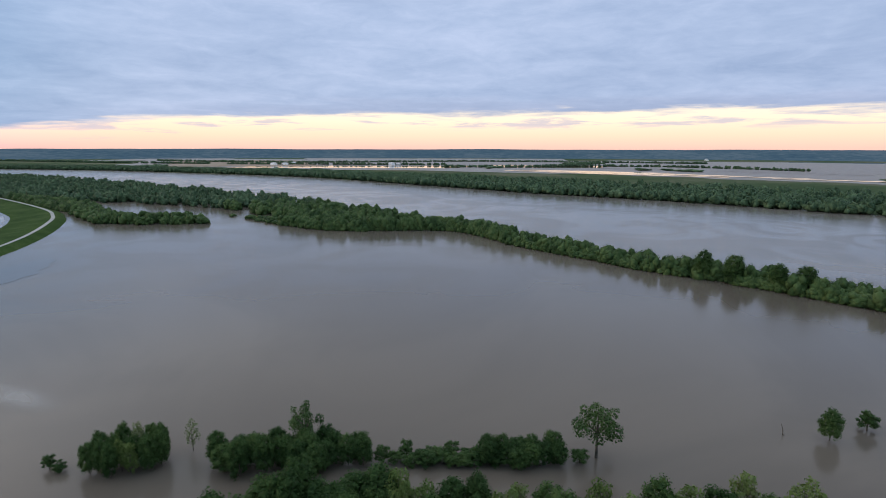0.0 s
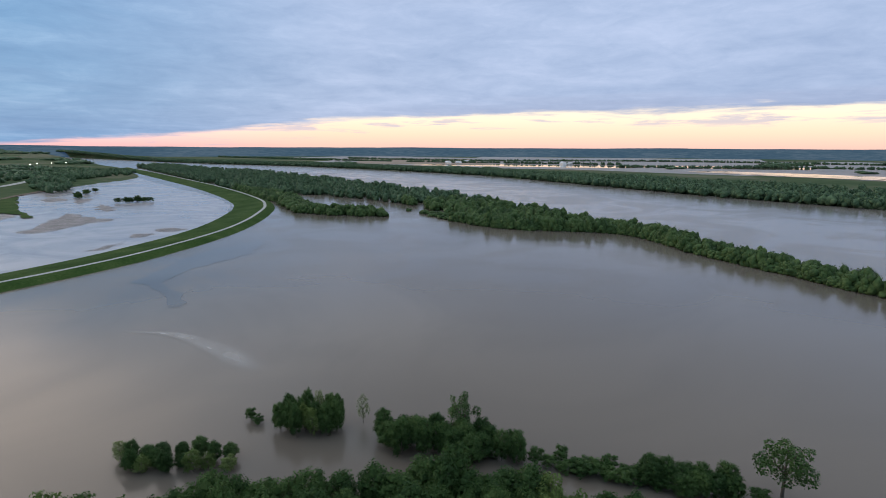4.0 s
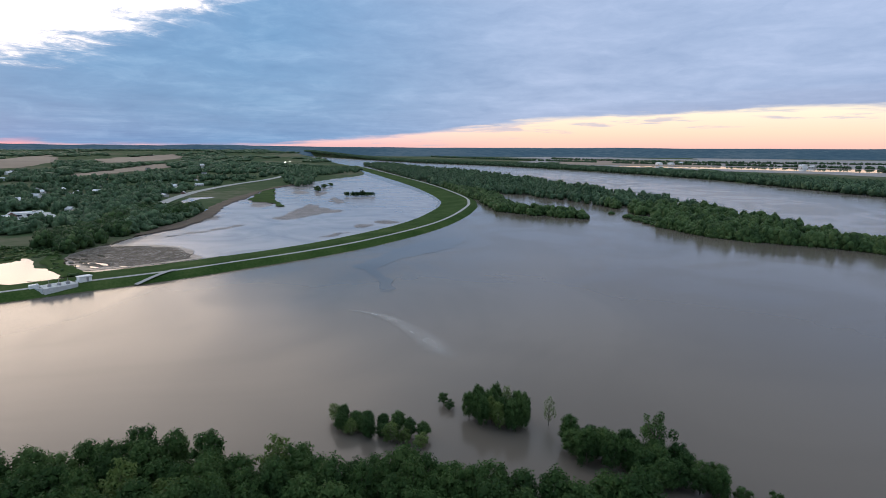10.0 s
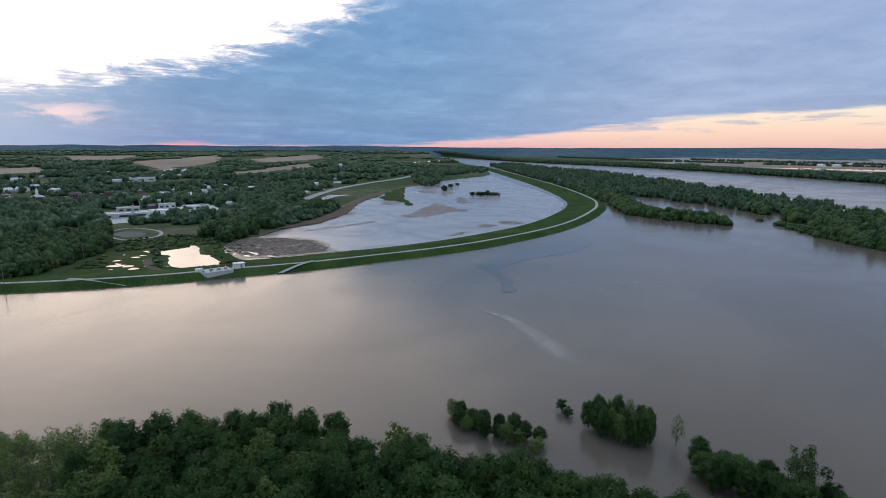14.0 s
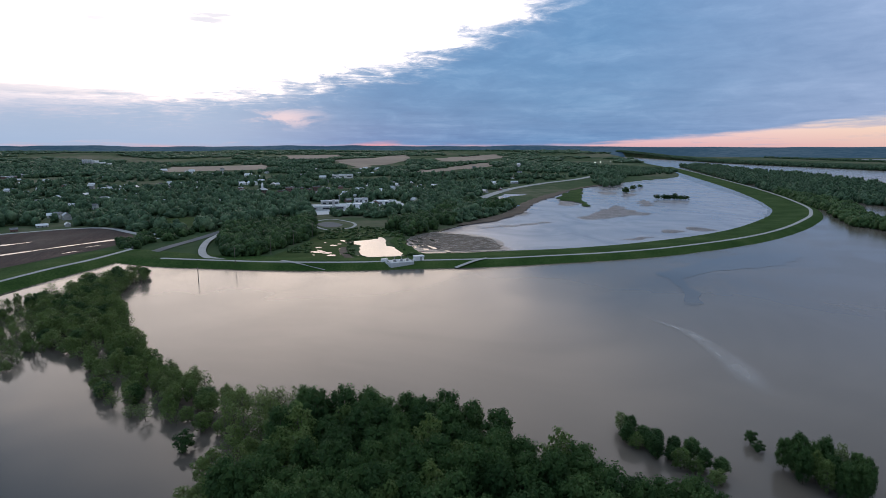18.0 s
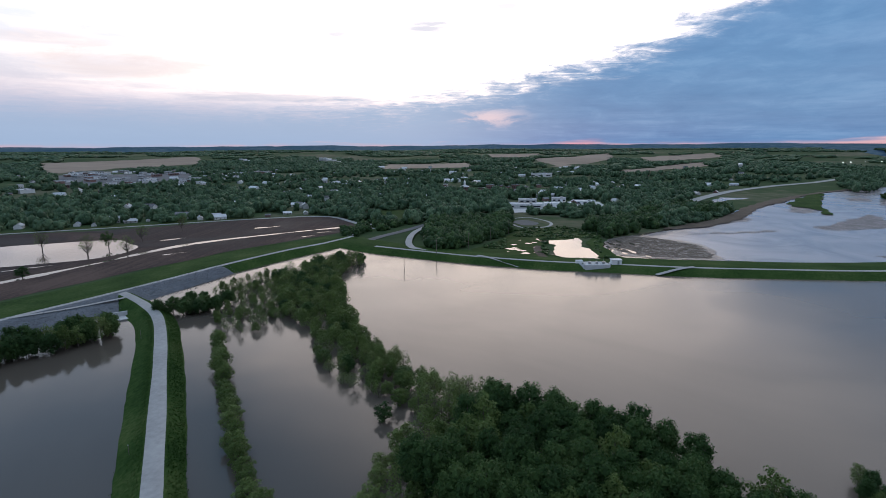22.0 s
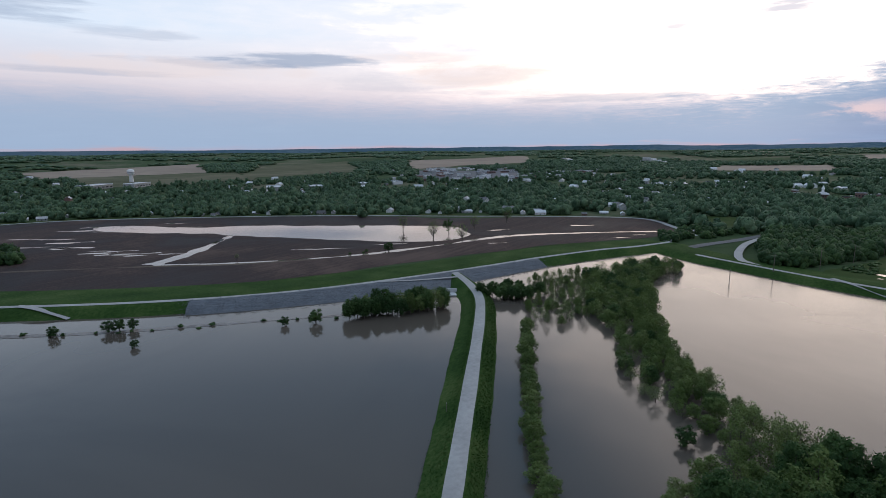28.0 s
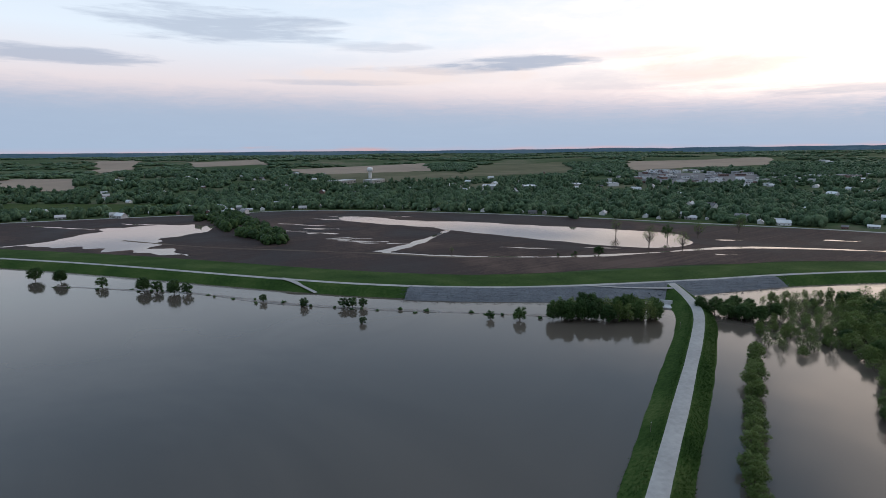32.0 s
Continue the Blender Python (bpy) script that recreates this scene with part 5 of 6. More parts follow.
def house(seed, w, d, h, wall_mat, roof_mat, label):
    """A gabled house: walls, overhanging roof, chimney, door, windows."""
    ob = empty("house", pose(0, 0, -500), label, "house", "houses of the town")
    bm = cube_bm(w, d, h)
    for s in (-1, 1):
        v = [bm.verts.new((s * w / 2, -d / 2, h)), bm.verts.new((s * w / 2, d / 2, h)), bm.verts.new((s * w / 2, 0, h + d * 0.33))]
        bm.faces.new(v)
    part("wall", bm, wall_mat, ob)
    bm = bmesh.new()
    e, t = 0.5, 0.18
    for s in (-1, 1):
        q = [(-w / 2 - e, s * (d / 2 + e), h - 0.25), (w / 2 + e, s * (d / 2 + e), h - 0.25), (w / 2 + e, 0, h + d * 0.33 + 0.12), (-w / 2 - e, 0, h + d * 0.33 + 0.12)]
        lo = [bm.verts.new(p) for p in q]
        hi = [bm.verts.new((p[0], p[1], p[2] + t)) for p in q]
        bm.faces.new(hi), bm.faces.new(lo[::-1])
        for k in range(4):
            bm.faces.new((lo[k], lo[(k + 1) % 4], hi[(k + 1) % 4], hi[k]))
    roof = part("roof", bm, roof_mat, ob, "shingled gable roof")
    part("chimney", cube_bm(0.8, 0.8, 1.6, w * 0.25, d * 0.1, h + d * 0.24), BRICK, roof)
    part("door", cube_bm(1.0, 0.08, 2.05, 0, -d / 2 - 0.03, 0.1), PANE, ob)
    for x in (-w * 0.33, w * 0.33):
        for s in (-1, 1):
            part("window", cube_bm(1.3, 0.08, 1.4, x, s * (d / 2 + 0.03), 1.0), PANE, ob)
    return ob


house_kinds = [house(i, w, d, h, m, r, lab) for i, (w, d, h, m, r, lab) in enumerate([
    (13, 8, 3.2, SIDING, ROOFING, "single-storey house with pale siding among trees"),
    (11, 8, 5.6, SIDING, ROOFING, "two-storey house with pale siding among trees"),
    (15, 7, 3.0, SIDING, METAL_ROOF, "long low house with a pale metal roof"),
    (12, 9, 4.5, BRICK, ROOFING, "red brick house with a grey roof"),
    (18, 10, 4.2, WHITE, METAL_ROOF, "white shed with a bright metal roof")])]
house_used = set()
hr = random.Random(21)


def put_house(k, x, y, turn, scale=1.0):
    m = Matrix.LocRotScale((x, y, float(terrain(x, y)) - 0.1), Euler((0, 0, turn)), (scale, scale, scale))
    ob = house_kinds[k]
    if k in house_used:
        ob = copy_thing(ob, m)
    house_used.add(k)
    ob.matrix_basis = m
    house_at.append((x, y))


back = smooth_line([(70, -668), (-104, -623), (-226, -585), (-333, -467), (-399, -368), (-443, -281), (-493, -186), (-518, -113)], 13)
bn = normals_of(back)
side = 1 if np.hypot(*(back[20] + bn[20] * 30)) > np.hypot(*back[20]) else -1
for i in range(1, len(back) - 1):
    if hr.random() < 0.72:
        o = side * hr.uniform(12, 40)
        x, y = back[i] + bn[i] * o
        put_house(hr.choice((0, 0, 1, 2, 2, 3, 4)), x, y, math.atan2(bn[i][0], -bn[i][1]) + math.pi / 2 + math.pi / 2 * hr.choice((0, 1)), hr.uniform(0.4, 0.72))
for x, y, k, s in [(-549, -329, 1, 1.1), (-560, -312, 1, 1.0), (-505, -251, 0, 1), (-497, -213, 4, 0.6), (28, -734, 4, 0.8), (8, -720, 0, 1), (-42, -642, 2, 1), (-137, -612, 4, 0.5), (-154, -600, 1, 0.7), (-160, -640, 1, 0.7), (-146, -630, 4, 0.6)]:
    put_house(k, x, y, hr.uniform(0, 3.1), s)
for _ in range(270):
    a, r = math.radians(hr.uniform(62, 178)), hr.uniform(600, 1500)
    x, y = -r * math.sin(a), r * math.cos(a)
    if land_depth(np.array([x]), np.array([y]))[0] > 60 and not any(inside(x, y, c) for c in OPEN_LAND):
        put_house(hr.choice((0, 1, 2, 3, 4, 4)), x, y, hr.uniform(0, 3.1), hr.uniform(0.5, 0.85))


for _ in range(45):
    a, r = math.radians(hr.uniform(70, 112)), hr.uniform(620, 1050)
    x, y = -r * math.sin(a), r * math.cos(a)
    if land_depth(np.array([x]), np.array([y]))[0] > 60 and not any(inside(x, y, c) for c in OPEN_LAND):
        put_house(hr.choice((0, 1, 2, 4, 4)), x, y, hr.uniform(0, 3.1), hr.uniform(0.6, 0.9))


def flat_block(name, x, y, w, d, h, turn, wall_mat, roof_mat, label, bays=5, group="flat-roofed buildings of the town", category="building"):
    """A flat-roofed block with parapet, roof plant and a row of windows."""
    ob = empty(name, pose(x, y, float(terrain(x, y)) - 0.1, 0, 0, turn), label, category, group)
    part("wall", cube_bm(w, d, h, bevel=0.05), wall_mat, ob)
    bm = bmesh.new()
    for sx, sy, px, py in ((w + 0.4, 0.4, 0, d / 2), (w + 0.4, 0.4, 0, -d / 2), (0.4, d - 0.4, w / 2, 0), (0.4, d - 0.4, -w / 2, 0)):
        cube_bm(sx, sy, 0.7, px, py, h, bm=bm)
    cube_bm(w - 0.5, d - 0.5, 0.15, 0, 0, h, bm=bm)
    roof = part("roof", bm, roof_mat, ob, "flat roof with a low parapet")
    part("roof_unit", cube_bm(3, 2.4, 1.4, w * 0.2, 0, h + 0.16, 0.1), STEEL, roof)
    for s in (-1, 1):
        for i in range(bays):
            part("window", cube_bm(w / bays * 0.55, 0.1, min(1.6, h * 0.4), (i + 0.5) * w / bays - w / 2, s * (d / 2 + 0.04), h * 0.35), PANE, ob)
    house_at.append((x, y))
    return ob


# works below the woods, warehouses and the commercial strip
for x, y, w, d, h, turn in [(-578, 78, 42, 12, 4.2, 88), (-590, 118, 30, 14, 4, 86), (-612, 152, 22, 12, 4, 80), (-560, 140, 12, 8, 3.2, 85), (-630, 90, 20, 10, 4.5, 88), (-640, 128, 16, 10, 5, 84), (-690, 121, 22, 12, 5, 80), (-1110, 184, 46, 18, 7, 80), (-1161, 110, 30, 16, 6, 85)]:
    flat_block("warehouse", x, y, w, d, h, turn, SIDING, METAL_ROOF, "long low pale industrial building", 3)
for x, y, w, d, h, turn in [(-440, -985, 60, 24, 7, 30), (-500, -965, 46, 20, 7, 28), (-585, -712, 46, 22, 6, 50), (-632, -665, 40, 20, 6, 52), (-716, -640, 34, 18, 6, 55), (-784, -619, 30, 18, 5, 55)]:
    flat_block("warehouse", x, y, w, d, h, turn, SIDING, METAL_ROOF, "wide pale warehouse behind the trees", 6)
patch("parking_lot", [(-860, -625), (-940, -445), (-1240, -590), (-1150, -835)], ASPHALT, "grey lots and drives of a commercial strip", "pavement", 0.4, seed=90)
OPEN_LAND.append([(-860, -625), (-940, -445), (-1240, -590), (-1150, -835)])
for _ in range(80):
    u, v = hr.random(), hr.random()
    x, y = -850 - 400 * v - 90 * u, -640 - 230 * v * (1 - u) + 240 * u
    flat_block("store", x, y, hr.uniform(8, 22), hr.uniform(7, 13), hr.uniform(3.5, 5.5), hr.choice((55, 145)) + hr.uniform(-6, 6), hr.choice((SIDING, WHITE, SIDING, BRICK)), hr.choice((METAL_ROOF, METAL_ROOF, ROOFING)), "flat-roofed store beside a parking lot", 4)
for _ in range(16):
    x, y = hr.uniform(-870, -760), hr.uniform(-10, 150)
    flat_block("brick_building", x, y, hr.uniform(7, 13), hr.uniform(6, 10), hr.uniform(4, 6), hr.choice((0, 90)) + hr.uniform(-5, 5) + 85, BRICK, ROOFING, "old red brick building of the town centre", 4)


def courthouse(x, y):
    ob = empty("courthouse", pose(x, y, float(terrain(x, y)) - 0.1, 0, 0, 88), "red brick courthouse with a white steepled cupola", "courthouse")
    part("wall", cube_bm(24, 17, 12, bevel=0.1), BRICK, ob)
    roof = bmesh.new()
    bmesh.ops.create_cone(roof, cap_ends=True, segments=4, radius1=17.5, radius2=5, depth=5, matrix=Matrix.Translation((0, 0, 14.5)) @ Matrix.Rotation(math.pi / 4, 4, "Z"))
    part("roof", roof, ROOFING, ob)
    part("cornice", cube_bm(24.8, 17.8, 0.8, 0, 0, 11.4), WHITE, ob)
    tower = part("cupola", cube_bm(5.2, 5.2, 7, 0, 0, 16.5, 0.2), WHITE, ob, "white cupola")
    cone = bmesh.new()
    bmesh.ops.create_cone(cone, cap_ends=True, segments=8, radius1=3.4, radius2=0.15, depth=8, matrix=Matrix.Translation((0, 0, 27.4)))
    part("steeple", cone, WHITE, tower)
    for s in (-1, 1):
        for i in range(6):
            for z in (2, 7):
                part("window", cube_bm(1.5, 0.1, 2.6, -10 + 4 * i, s * 8.54, z), PANE, ob)
    ob.scale = (0.55, 0.55, 0.55)
    house_at.append((x, y))


courthouse(-800, 22)
patch("works_yard", [(-535, 62), (-548, 165), (-640, 175), (-640, 66)], CONCRETE, "pale gravel yard between industrial buildings", "pavement", 0.15, seed=91)
patch("town_lot", [(-770, 60), (-775, 110), (-800, 112), (-800, 62)], ASPHALT, "dark parking lot in the town centre", "pavement", 0.3, seed=92)
OPEN_LAND.append([(-525, 55), (-540, 170), (-660, 180), (-660, 60)])
OPEN_LAND.append([(-745, 10), (-745, 140), (-880, 150), (-880, 0)])
loop = [(-481, 49), (-498, 71), (-467, 86), (-439, 79), (-436, 58)]
ln = smooth_line(loop + loop[:1], 3)
track("loop_track", np.column_stack([ln, terrain(ln[:, 0], ln[:, 1])]), 2.6, GRAVEL, "pale gravel loop on a green lot", 0.2, category="path")
flat("loop_lot", [(-470, 55), (-480, 66), (-462, 76), (-448, 70), (-450, 60)], 0.75, ASPHALT, "grey paved lot inside the loop", "pavement", 0.5, 3, 12)
OPEN_LAND.append([(-428, 44), (-434, 96), (-512, 84), (-500, 38)])


def lathe(points, sides=20):
    bm = bmesh.new()
    rows = [[bm.verts.new((r * math.cos(2 * math.pi * k / sides), r * math.sin(2 * math.pi * k / sides), z)) for k in range(sides)] for r, z in points]
    for u, v in zip(rows, rows[1:]):
        for k in range(sides):
            bm.faces.new((u[k], u[(k + 1) % sides], v[(k + 1) % sides], v[k]))
    bm.faces.new(rows[0][::-1]), bm.faces.new(rows[-1])
    for f in bm.faces:
        f.smooth = True
    return bm


def water_tower(x, y, h, r, label):
    ob = empty("water_tower", pose(x, y, float(terrain(x, y)) - 0.2), label, "water tower")
    part("column", lathe([(r * 0.62, 0), (r * 0.56, h * 0.1), (r * 0.54, h * 0.55), (r * 0.66, h * 0.62)]), WHITE, ob)
    part("tank", lathe([(r * 0.66, h * 0.60), (r * 0.96, h * 0.66), (r, h * 0.72), (r, h * 0.9), (r * 0.85, h * 0.96), (r * 0.3, h)]), WHITE, ob, "white round-shouldered tank")
    part("tank_band", lathe([(r * 1.012, h * 0.74), (r * 1.012, h * 0.79)]), STEEL, ob)
    house_at.append((x, y))


water_tower(-557, -1094, 25, 6.6, "white water tower standing in a meadow")
water_tower(-1256, 661, 16, 5, "small white water tower above the trees")


def plant_works(x, y, turn, s, label):
    ob = empty("factory", pose(x, y, float(terrain(x, y)) - 0.2, 0, 0, turn), label, "factory")
    for i, (px, w, h) in enumerate([(-38, 30, 10), (-8, 24, 18), (18, 22, 13), (42, 20, 8)]):
        part("block", cube_bm(w * s, 26 * s, h * s, px * s, (i % 2) * 6 * s, 0, 0.2), WHITE, ob)
    for i in range(5):
        bm = lathe([(3 * s, 0), (3 * s, 20 * s), (2 * s, 22 * s), (0.4 * s, 22.6 * s)], 12)
        bmesh.ops.translate(bm, verts=bm.verts, vec=((-30 + i * 7) * s, -18 * s, 0))
        part("silo", bm, CONCRETE, ob)
    house_at.append((x, y))


plant_works(-1874, -413, 75, 0.85, "white factory with silos at the foot of the hills")
plant_works(-1963, -734, 70, 0.55, "distant pale factory below the hills")
for x, y, k, s in [(-206, 2214, 4, 1.6), (-670, 2179, 4, 1.5), (-640, 2230, 4, 1.3), (-661, 2437, 2, 1.5), (1569, 3271, 4, 1.6), (-180, 2230, 0, 1.5)]:
    put_house(k, x, y, hr.uniform(0, 3), s)

OPEN_LAND.append([(-545, 300), (-590, 330), (-770, 545), (-900, 650), (-1030, 745), (-925, 607), (-860, 497), (-790, 400), (-730, 340), (-650, 278), (-600, 255)])
# ---------------- town woods ----------------
def keep_clear(pts, gap):
    ok = far_from_houses(pts, gap)
    for c in OPEN_LAND:
        ok &= ~inside(pts[:, 0], pts[:, 1], c)
        if math.hypot(*c[0]) > 1150 and c[0][0] < 0:          # low scrub alone stands below the hill fields
            for k in (0.95, 0.90):
                ok &= ~inside(pts[:, 0], pts[:, 1], [(x * k, y * k) for x, y in c])
    ok &= distance_to(pts[:, 0], pts[:, 1], [(-560, 235), (-720, 350), (-845, 500), (-1015, 741), (-1162, 913)]) > 18
    return ok


grove = fill_random([(-338, -12), (-348, 8), (-375, 26), (-400, 42), (-484, 52), (-452, -14), (-400, -18)], 190)
shore_wood = fill_random([(-436, 172), (-400, 130), (-384, 114), (-405, 104), (-450, 118), (-470, 160), (-516, 258), (-580, 310), (-650, 375), (-660, 330), (-620, 270), (-540, 190), (-470, 165)], 320)
shore_wood = shore_wood[np.hypot(shore_wood[:, 0], shore_wood[:, 1]) < 610]
edge_wood = fill_random([(-100, -565), (-104, -475), (-108, -415), (-116, -372), (-130, -380), (-136, -476), (-140, -560), (-130, -600)], 90)
corner = fill_random([(-388, -74), (-420, -52), (-458, -32), (-470, -60), (-452, -70), (-410, -84)], 70)
lot_brush = fill_random([(-300, 96), (-322, 40), (-340, 16), (-372, 34), (-400, 52), (-430, 50), (-440, 98), (-400, 108), (-384, 112), (-345, 94)], 420)
lot_brush = lot_brush[(distance_to(lot_brush[:, 0], lot_brush[:, 1], [(-305, 74), (-340, 76), (-368, 84)]) > 15) & (distance_to(lot_brush[:, 0], lot_brush[:, 1], [(-324, 44), (-350, 48), (-376, 52)]) > 11) & (distance_to(lot_brush[:, 0], lot_brush[:, 1], [(-296, 96), (-310, 50), (-330, 10)]) > 12)]
forest("marsh_brush", spots_of(lot_brush, 0.6, 2.2, 2.5, 5.5, True), FAR, LEAF_MASS, "low green brush and weeds round the pump basin")
far_shore = fill_random([(-1053, 742), (-1207, 906), (-1179, 1009), (-1123, 1047), (-1027, 958), (-1017, 885), (-927, 732), (-721, 558), (-750, 550), (-837, 590)], 330)
bank_line = smooth_line([(-432, 172), (-462, 215), (-510, 262), (-572, 308), (-650, 382), (-730, 475)], 5)
bank_n = normals_of(bank_line)
bank_n = bank_n * (1 if bank_n[10, 0] < 0 else -1)
bank_wood = np.concatenate([bank_line[:34] + bank_n[:34] * npr.uniform(2, 26, (len(bank_line[:34]), 1)) for _ in range(3)])
forest("pond_shore_woods", np.concatenate([spots_of(far_shore, 8, 13, 9, 14, True), spots_of(bank_wood, 4, 9, 6, 10, True)]), FAR, LEAF_HAZED, "green trees along the far shore of the seep pond")
forest("town_edge_woods", np.concatenate([spots_of(grove, 8, 12, 9, 13, True), spots_of(shore_wood, 8, 12, 9, 13, True), spots_of(edge_wood, 7, 10, 8, 11, True), spots_of(corner, 4, 7, 5, 8, True)]), MID, LEAF_MASS, "dark green woods at the edge of the town")
TOWN = [(-442, 190), (-470, 150), (-520, 70), (-500, 20), (-462, -12), (-455, -60), (-490, -92), (-535, -140), (-545, -210), (-455, -400), (-330, -520), (-250, -625), (-100, -660), (70, -700), (220, -740), (250, -1500), (-900, -1700), (-1900, -1000), (-1950, 300), (-1400, 900), (-1200, 960), (-900, 640), (-680, 330)]
woods = fill_random(TOWN, 15000)
rw = np.hypot(woods[:, 0], woods[:, 1])
open_noise = np.sin(woods[:, 0] / 47 + 2) * np.sin(woods[:, 1] / 61 + 1) + 0.6 * np.sin(woods[:, 0] / 23) * np.sin(woods[:, 1] / 29)
ok = keep_clear(woods, 10) & (open_noise < np.where(rw > 1000, 0.3, 0.6))
front = fill_random(TOWN, 30000)
front = front[(np.hypot(front[:, 0], front[:, 1]) < 800)]
front = front[keep_clear(front, 9)][:1500]
NEAR_TOWN = [lobed_crown(500 + i, 8, 96, 0.045) for i in range(6)]
forest("town_front_woods", spots_of(front, 6, 15, 7, 16, True), NEAR_TOWN, LEAF_HAZED, "rounded green trees along the near edge of the town")
forest("town_woods", np.concatenate([spots_of(woods[ok & (rw < 1150)], 6, 14, 8, 17, True)]), FAR, LEAF_HAZED, "dark green trees between the houses of a small town")
forest("hill_woods", spots_of(woods[ok & (rw >= 1150) & (rw < 2100)], 8, 13, 13, 20, True), TINY, LEAF_HAZED, "dark green trees on the rise behind the town")
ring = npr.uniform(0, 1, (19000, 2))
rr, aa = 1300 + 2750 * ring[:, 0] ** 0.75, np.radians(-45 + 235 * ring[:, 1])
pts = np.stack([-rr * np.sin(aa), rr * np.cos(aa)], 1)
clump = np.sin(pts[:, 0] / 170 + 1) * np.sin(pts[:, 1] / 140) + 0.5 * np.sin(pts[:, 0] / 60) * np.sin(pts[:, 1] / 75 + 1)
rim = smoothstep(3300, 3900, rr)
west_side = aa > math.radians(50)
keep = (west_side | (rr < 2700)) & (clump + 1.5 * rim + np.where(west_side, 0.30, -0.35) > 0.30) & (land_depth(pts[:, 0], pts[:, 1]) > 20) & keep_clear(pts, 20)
forest("far_woods", spots_of(pts[keep], 7, 10, 30, 58, True), TINY, LEAF_HAZED, "distant dark woods on plain and low hills")
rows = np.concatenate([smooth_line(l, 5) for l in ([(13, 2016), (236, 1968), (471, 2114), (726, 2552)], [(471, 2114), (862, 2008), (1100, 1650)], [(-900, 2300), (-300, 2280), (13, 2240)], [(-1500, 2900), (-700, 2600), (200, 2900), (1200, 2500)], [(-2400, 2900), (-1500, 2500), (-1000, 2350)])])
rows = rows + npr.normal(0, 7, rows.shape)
forest("plain_hedges", spots_of(rows, 6, 13, 9, 17, True), FAR, LEAF_HAZED, "lines of trees between fields of the far plain")


def backdrop_hills(name, r0, r1, base, low, tall, west, seed, label):
    """A far ring of hills: rises from r0 to its crest at r1 and falls away behind."""
    n, verts, faces = 420, [], []
    az = np.radians(np.linspace(-60, 200, n))
    d = np.degrees(az)
    wave = np.sin(d / 4.3 + seed) * 0.5 + np.sin(d / 1.9 + 1 + seed) * 0.28 + np.sin(d / 0.71 + seed) * 0.12 + np.sin(d / 0.33) * 0.05
    crest = low + (tall - low) * smoothstep(46, 62, d) * (1 - (1 - west) * smoothstep(108, 150, d)) + 12 * wave * (0.35 + 0.65 * smoothstep(50, 70, d) * (1 - smoothstep(115, 150, d)))
    prof = [(r0, 0.0), (r0 + (r1 - r0) * 0.35, 0.42), (r0 + (r1 - r0) * 0.7, 0.84), (r1, 1.0), (r1 + 60, 0.9)]
    for k, (r, f) in enumerate(prof):
        for i in range(n):
            z = base + (crest[i] - base) * f
            verts.append((-r * math.sin(az[i]), r * math.cos(az[i]), z))
    for k in range(len(prof) - 1):
        for i in range(n - 1):
            a = k * n + i
            faces.append((a, a + 1, a + n + 1, a + n))
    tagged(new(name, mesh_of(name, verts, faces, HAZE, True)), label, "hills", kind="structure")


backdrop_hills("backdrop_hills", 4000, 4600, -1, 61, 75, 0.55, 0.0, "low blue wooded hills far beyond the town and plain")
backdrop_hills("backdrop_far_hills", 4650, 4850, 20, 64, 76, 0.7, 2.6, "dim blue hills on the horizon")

lawn = smooth_line([(80, -676), (-104, -632), (-232, -592), (-340, -472), (-407, -370), (-451, -281), (-501, -186)], 10)
tagged(new("road_verge", sweep("road_verge", np.column_stack([lawn, np.full(len(lawn), 0.66)]), [(-8, 0), (0, 0.03), (8, 0)], MEADOW, 1.0, 6)), "green verge and lawns along the field road", "verge", kind="structure")
verge = lawn[:, :2] + npr.normal(0, 9, lawn.shape)
verge = np.concatenate([verge] + [lawn + normals_of(lawn) * side * npr.uniform(8, 48, (len(lawn), 1)) + npr.normal(0, 4, lawn.shape) for _ in range(4)])
verge = verge[distance_to(verge[:, 0], verge[:, 1], back) > 7]
brush = smooth_line([(10, -326), (-13, -302), (-45, -268), (-70, -230), (-96, -200), (-121, -176), (-148, -149)], 5)
brush = brush + npr.normal(0, 1.2, brush.shape)
forest("verge_trees", spots_of(verge[far_from_houses(verge, 4)], 6, 12, 7, 12, True), NEAR_TOWN, LEAF_HAZED, "garden trees between houses along the road")
forest("drowned_brush", spots_of(brush[npr.uniform(0, 1, len(brush)) < 0.6], 0.5, 1.6, 1.2, 3), FAR, LEAF_MASS, "low drowned brush along a submerged road")

# single trees standing in the field
for x, y, h, k in [(-341, -263, 14, "bare"), (-318, -218, 16.5, "bare"), (-320, -195, 15, "bare"), (-348, -224, 13, "open"), (-375, -217, 14, "bare"), (-423, -212, 15, "bare"), (-268, -219, 6.5, "bush"), (-197, -277, 5, "bare"), (-257, -228, 2.5, "bush"), (-251, -225, 2.2, "bush"), (-245, -231, 2.0, "bush")]:
    plant(k, x, y, h, h * (0.75 if k != "bush" else 1.1), "trees in the wet field", rng, {"bare": "sparse-leaved tree standing in a wet field", "open": "leafy tree standing in a wet field", "bush": "small dark bush on the ditch bank"}[k], 0.6)
for x, y in [(-553, 488), (-548, 494), (-544, 499), (-540, 503), (-536, 508), (-531, 513), (-549, 500), (-538, 512), (-545, 508)]:
    plant("bush", x, y, rng.uniform(6, 9), rng.uniform(8, 11), "bushes on the pond island", rng, "dark bush on a small island in shallow water")
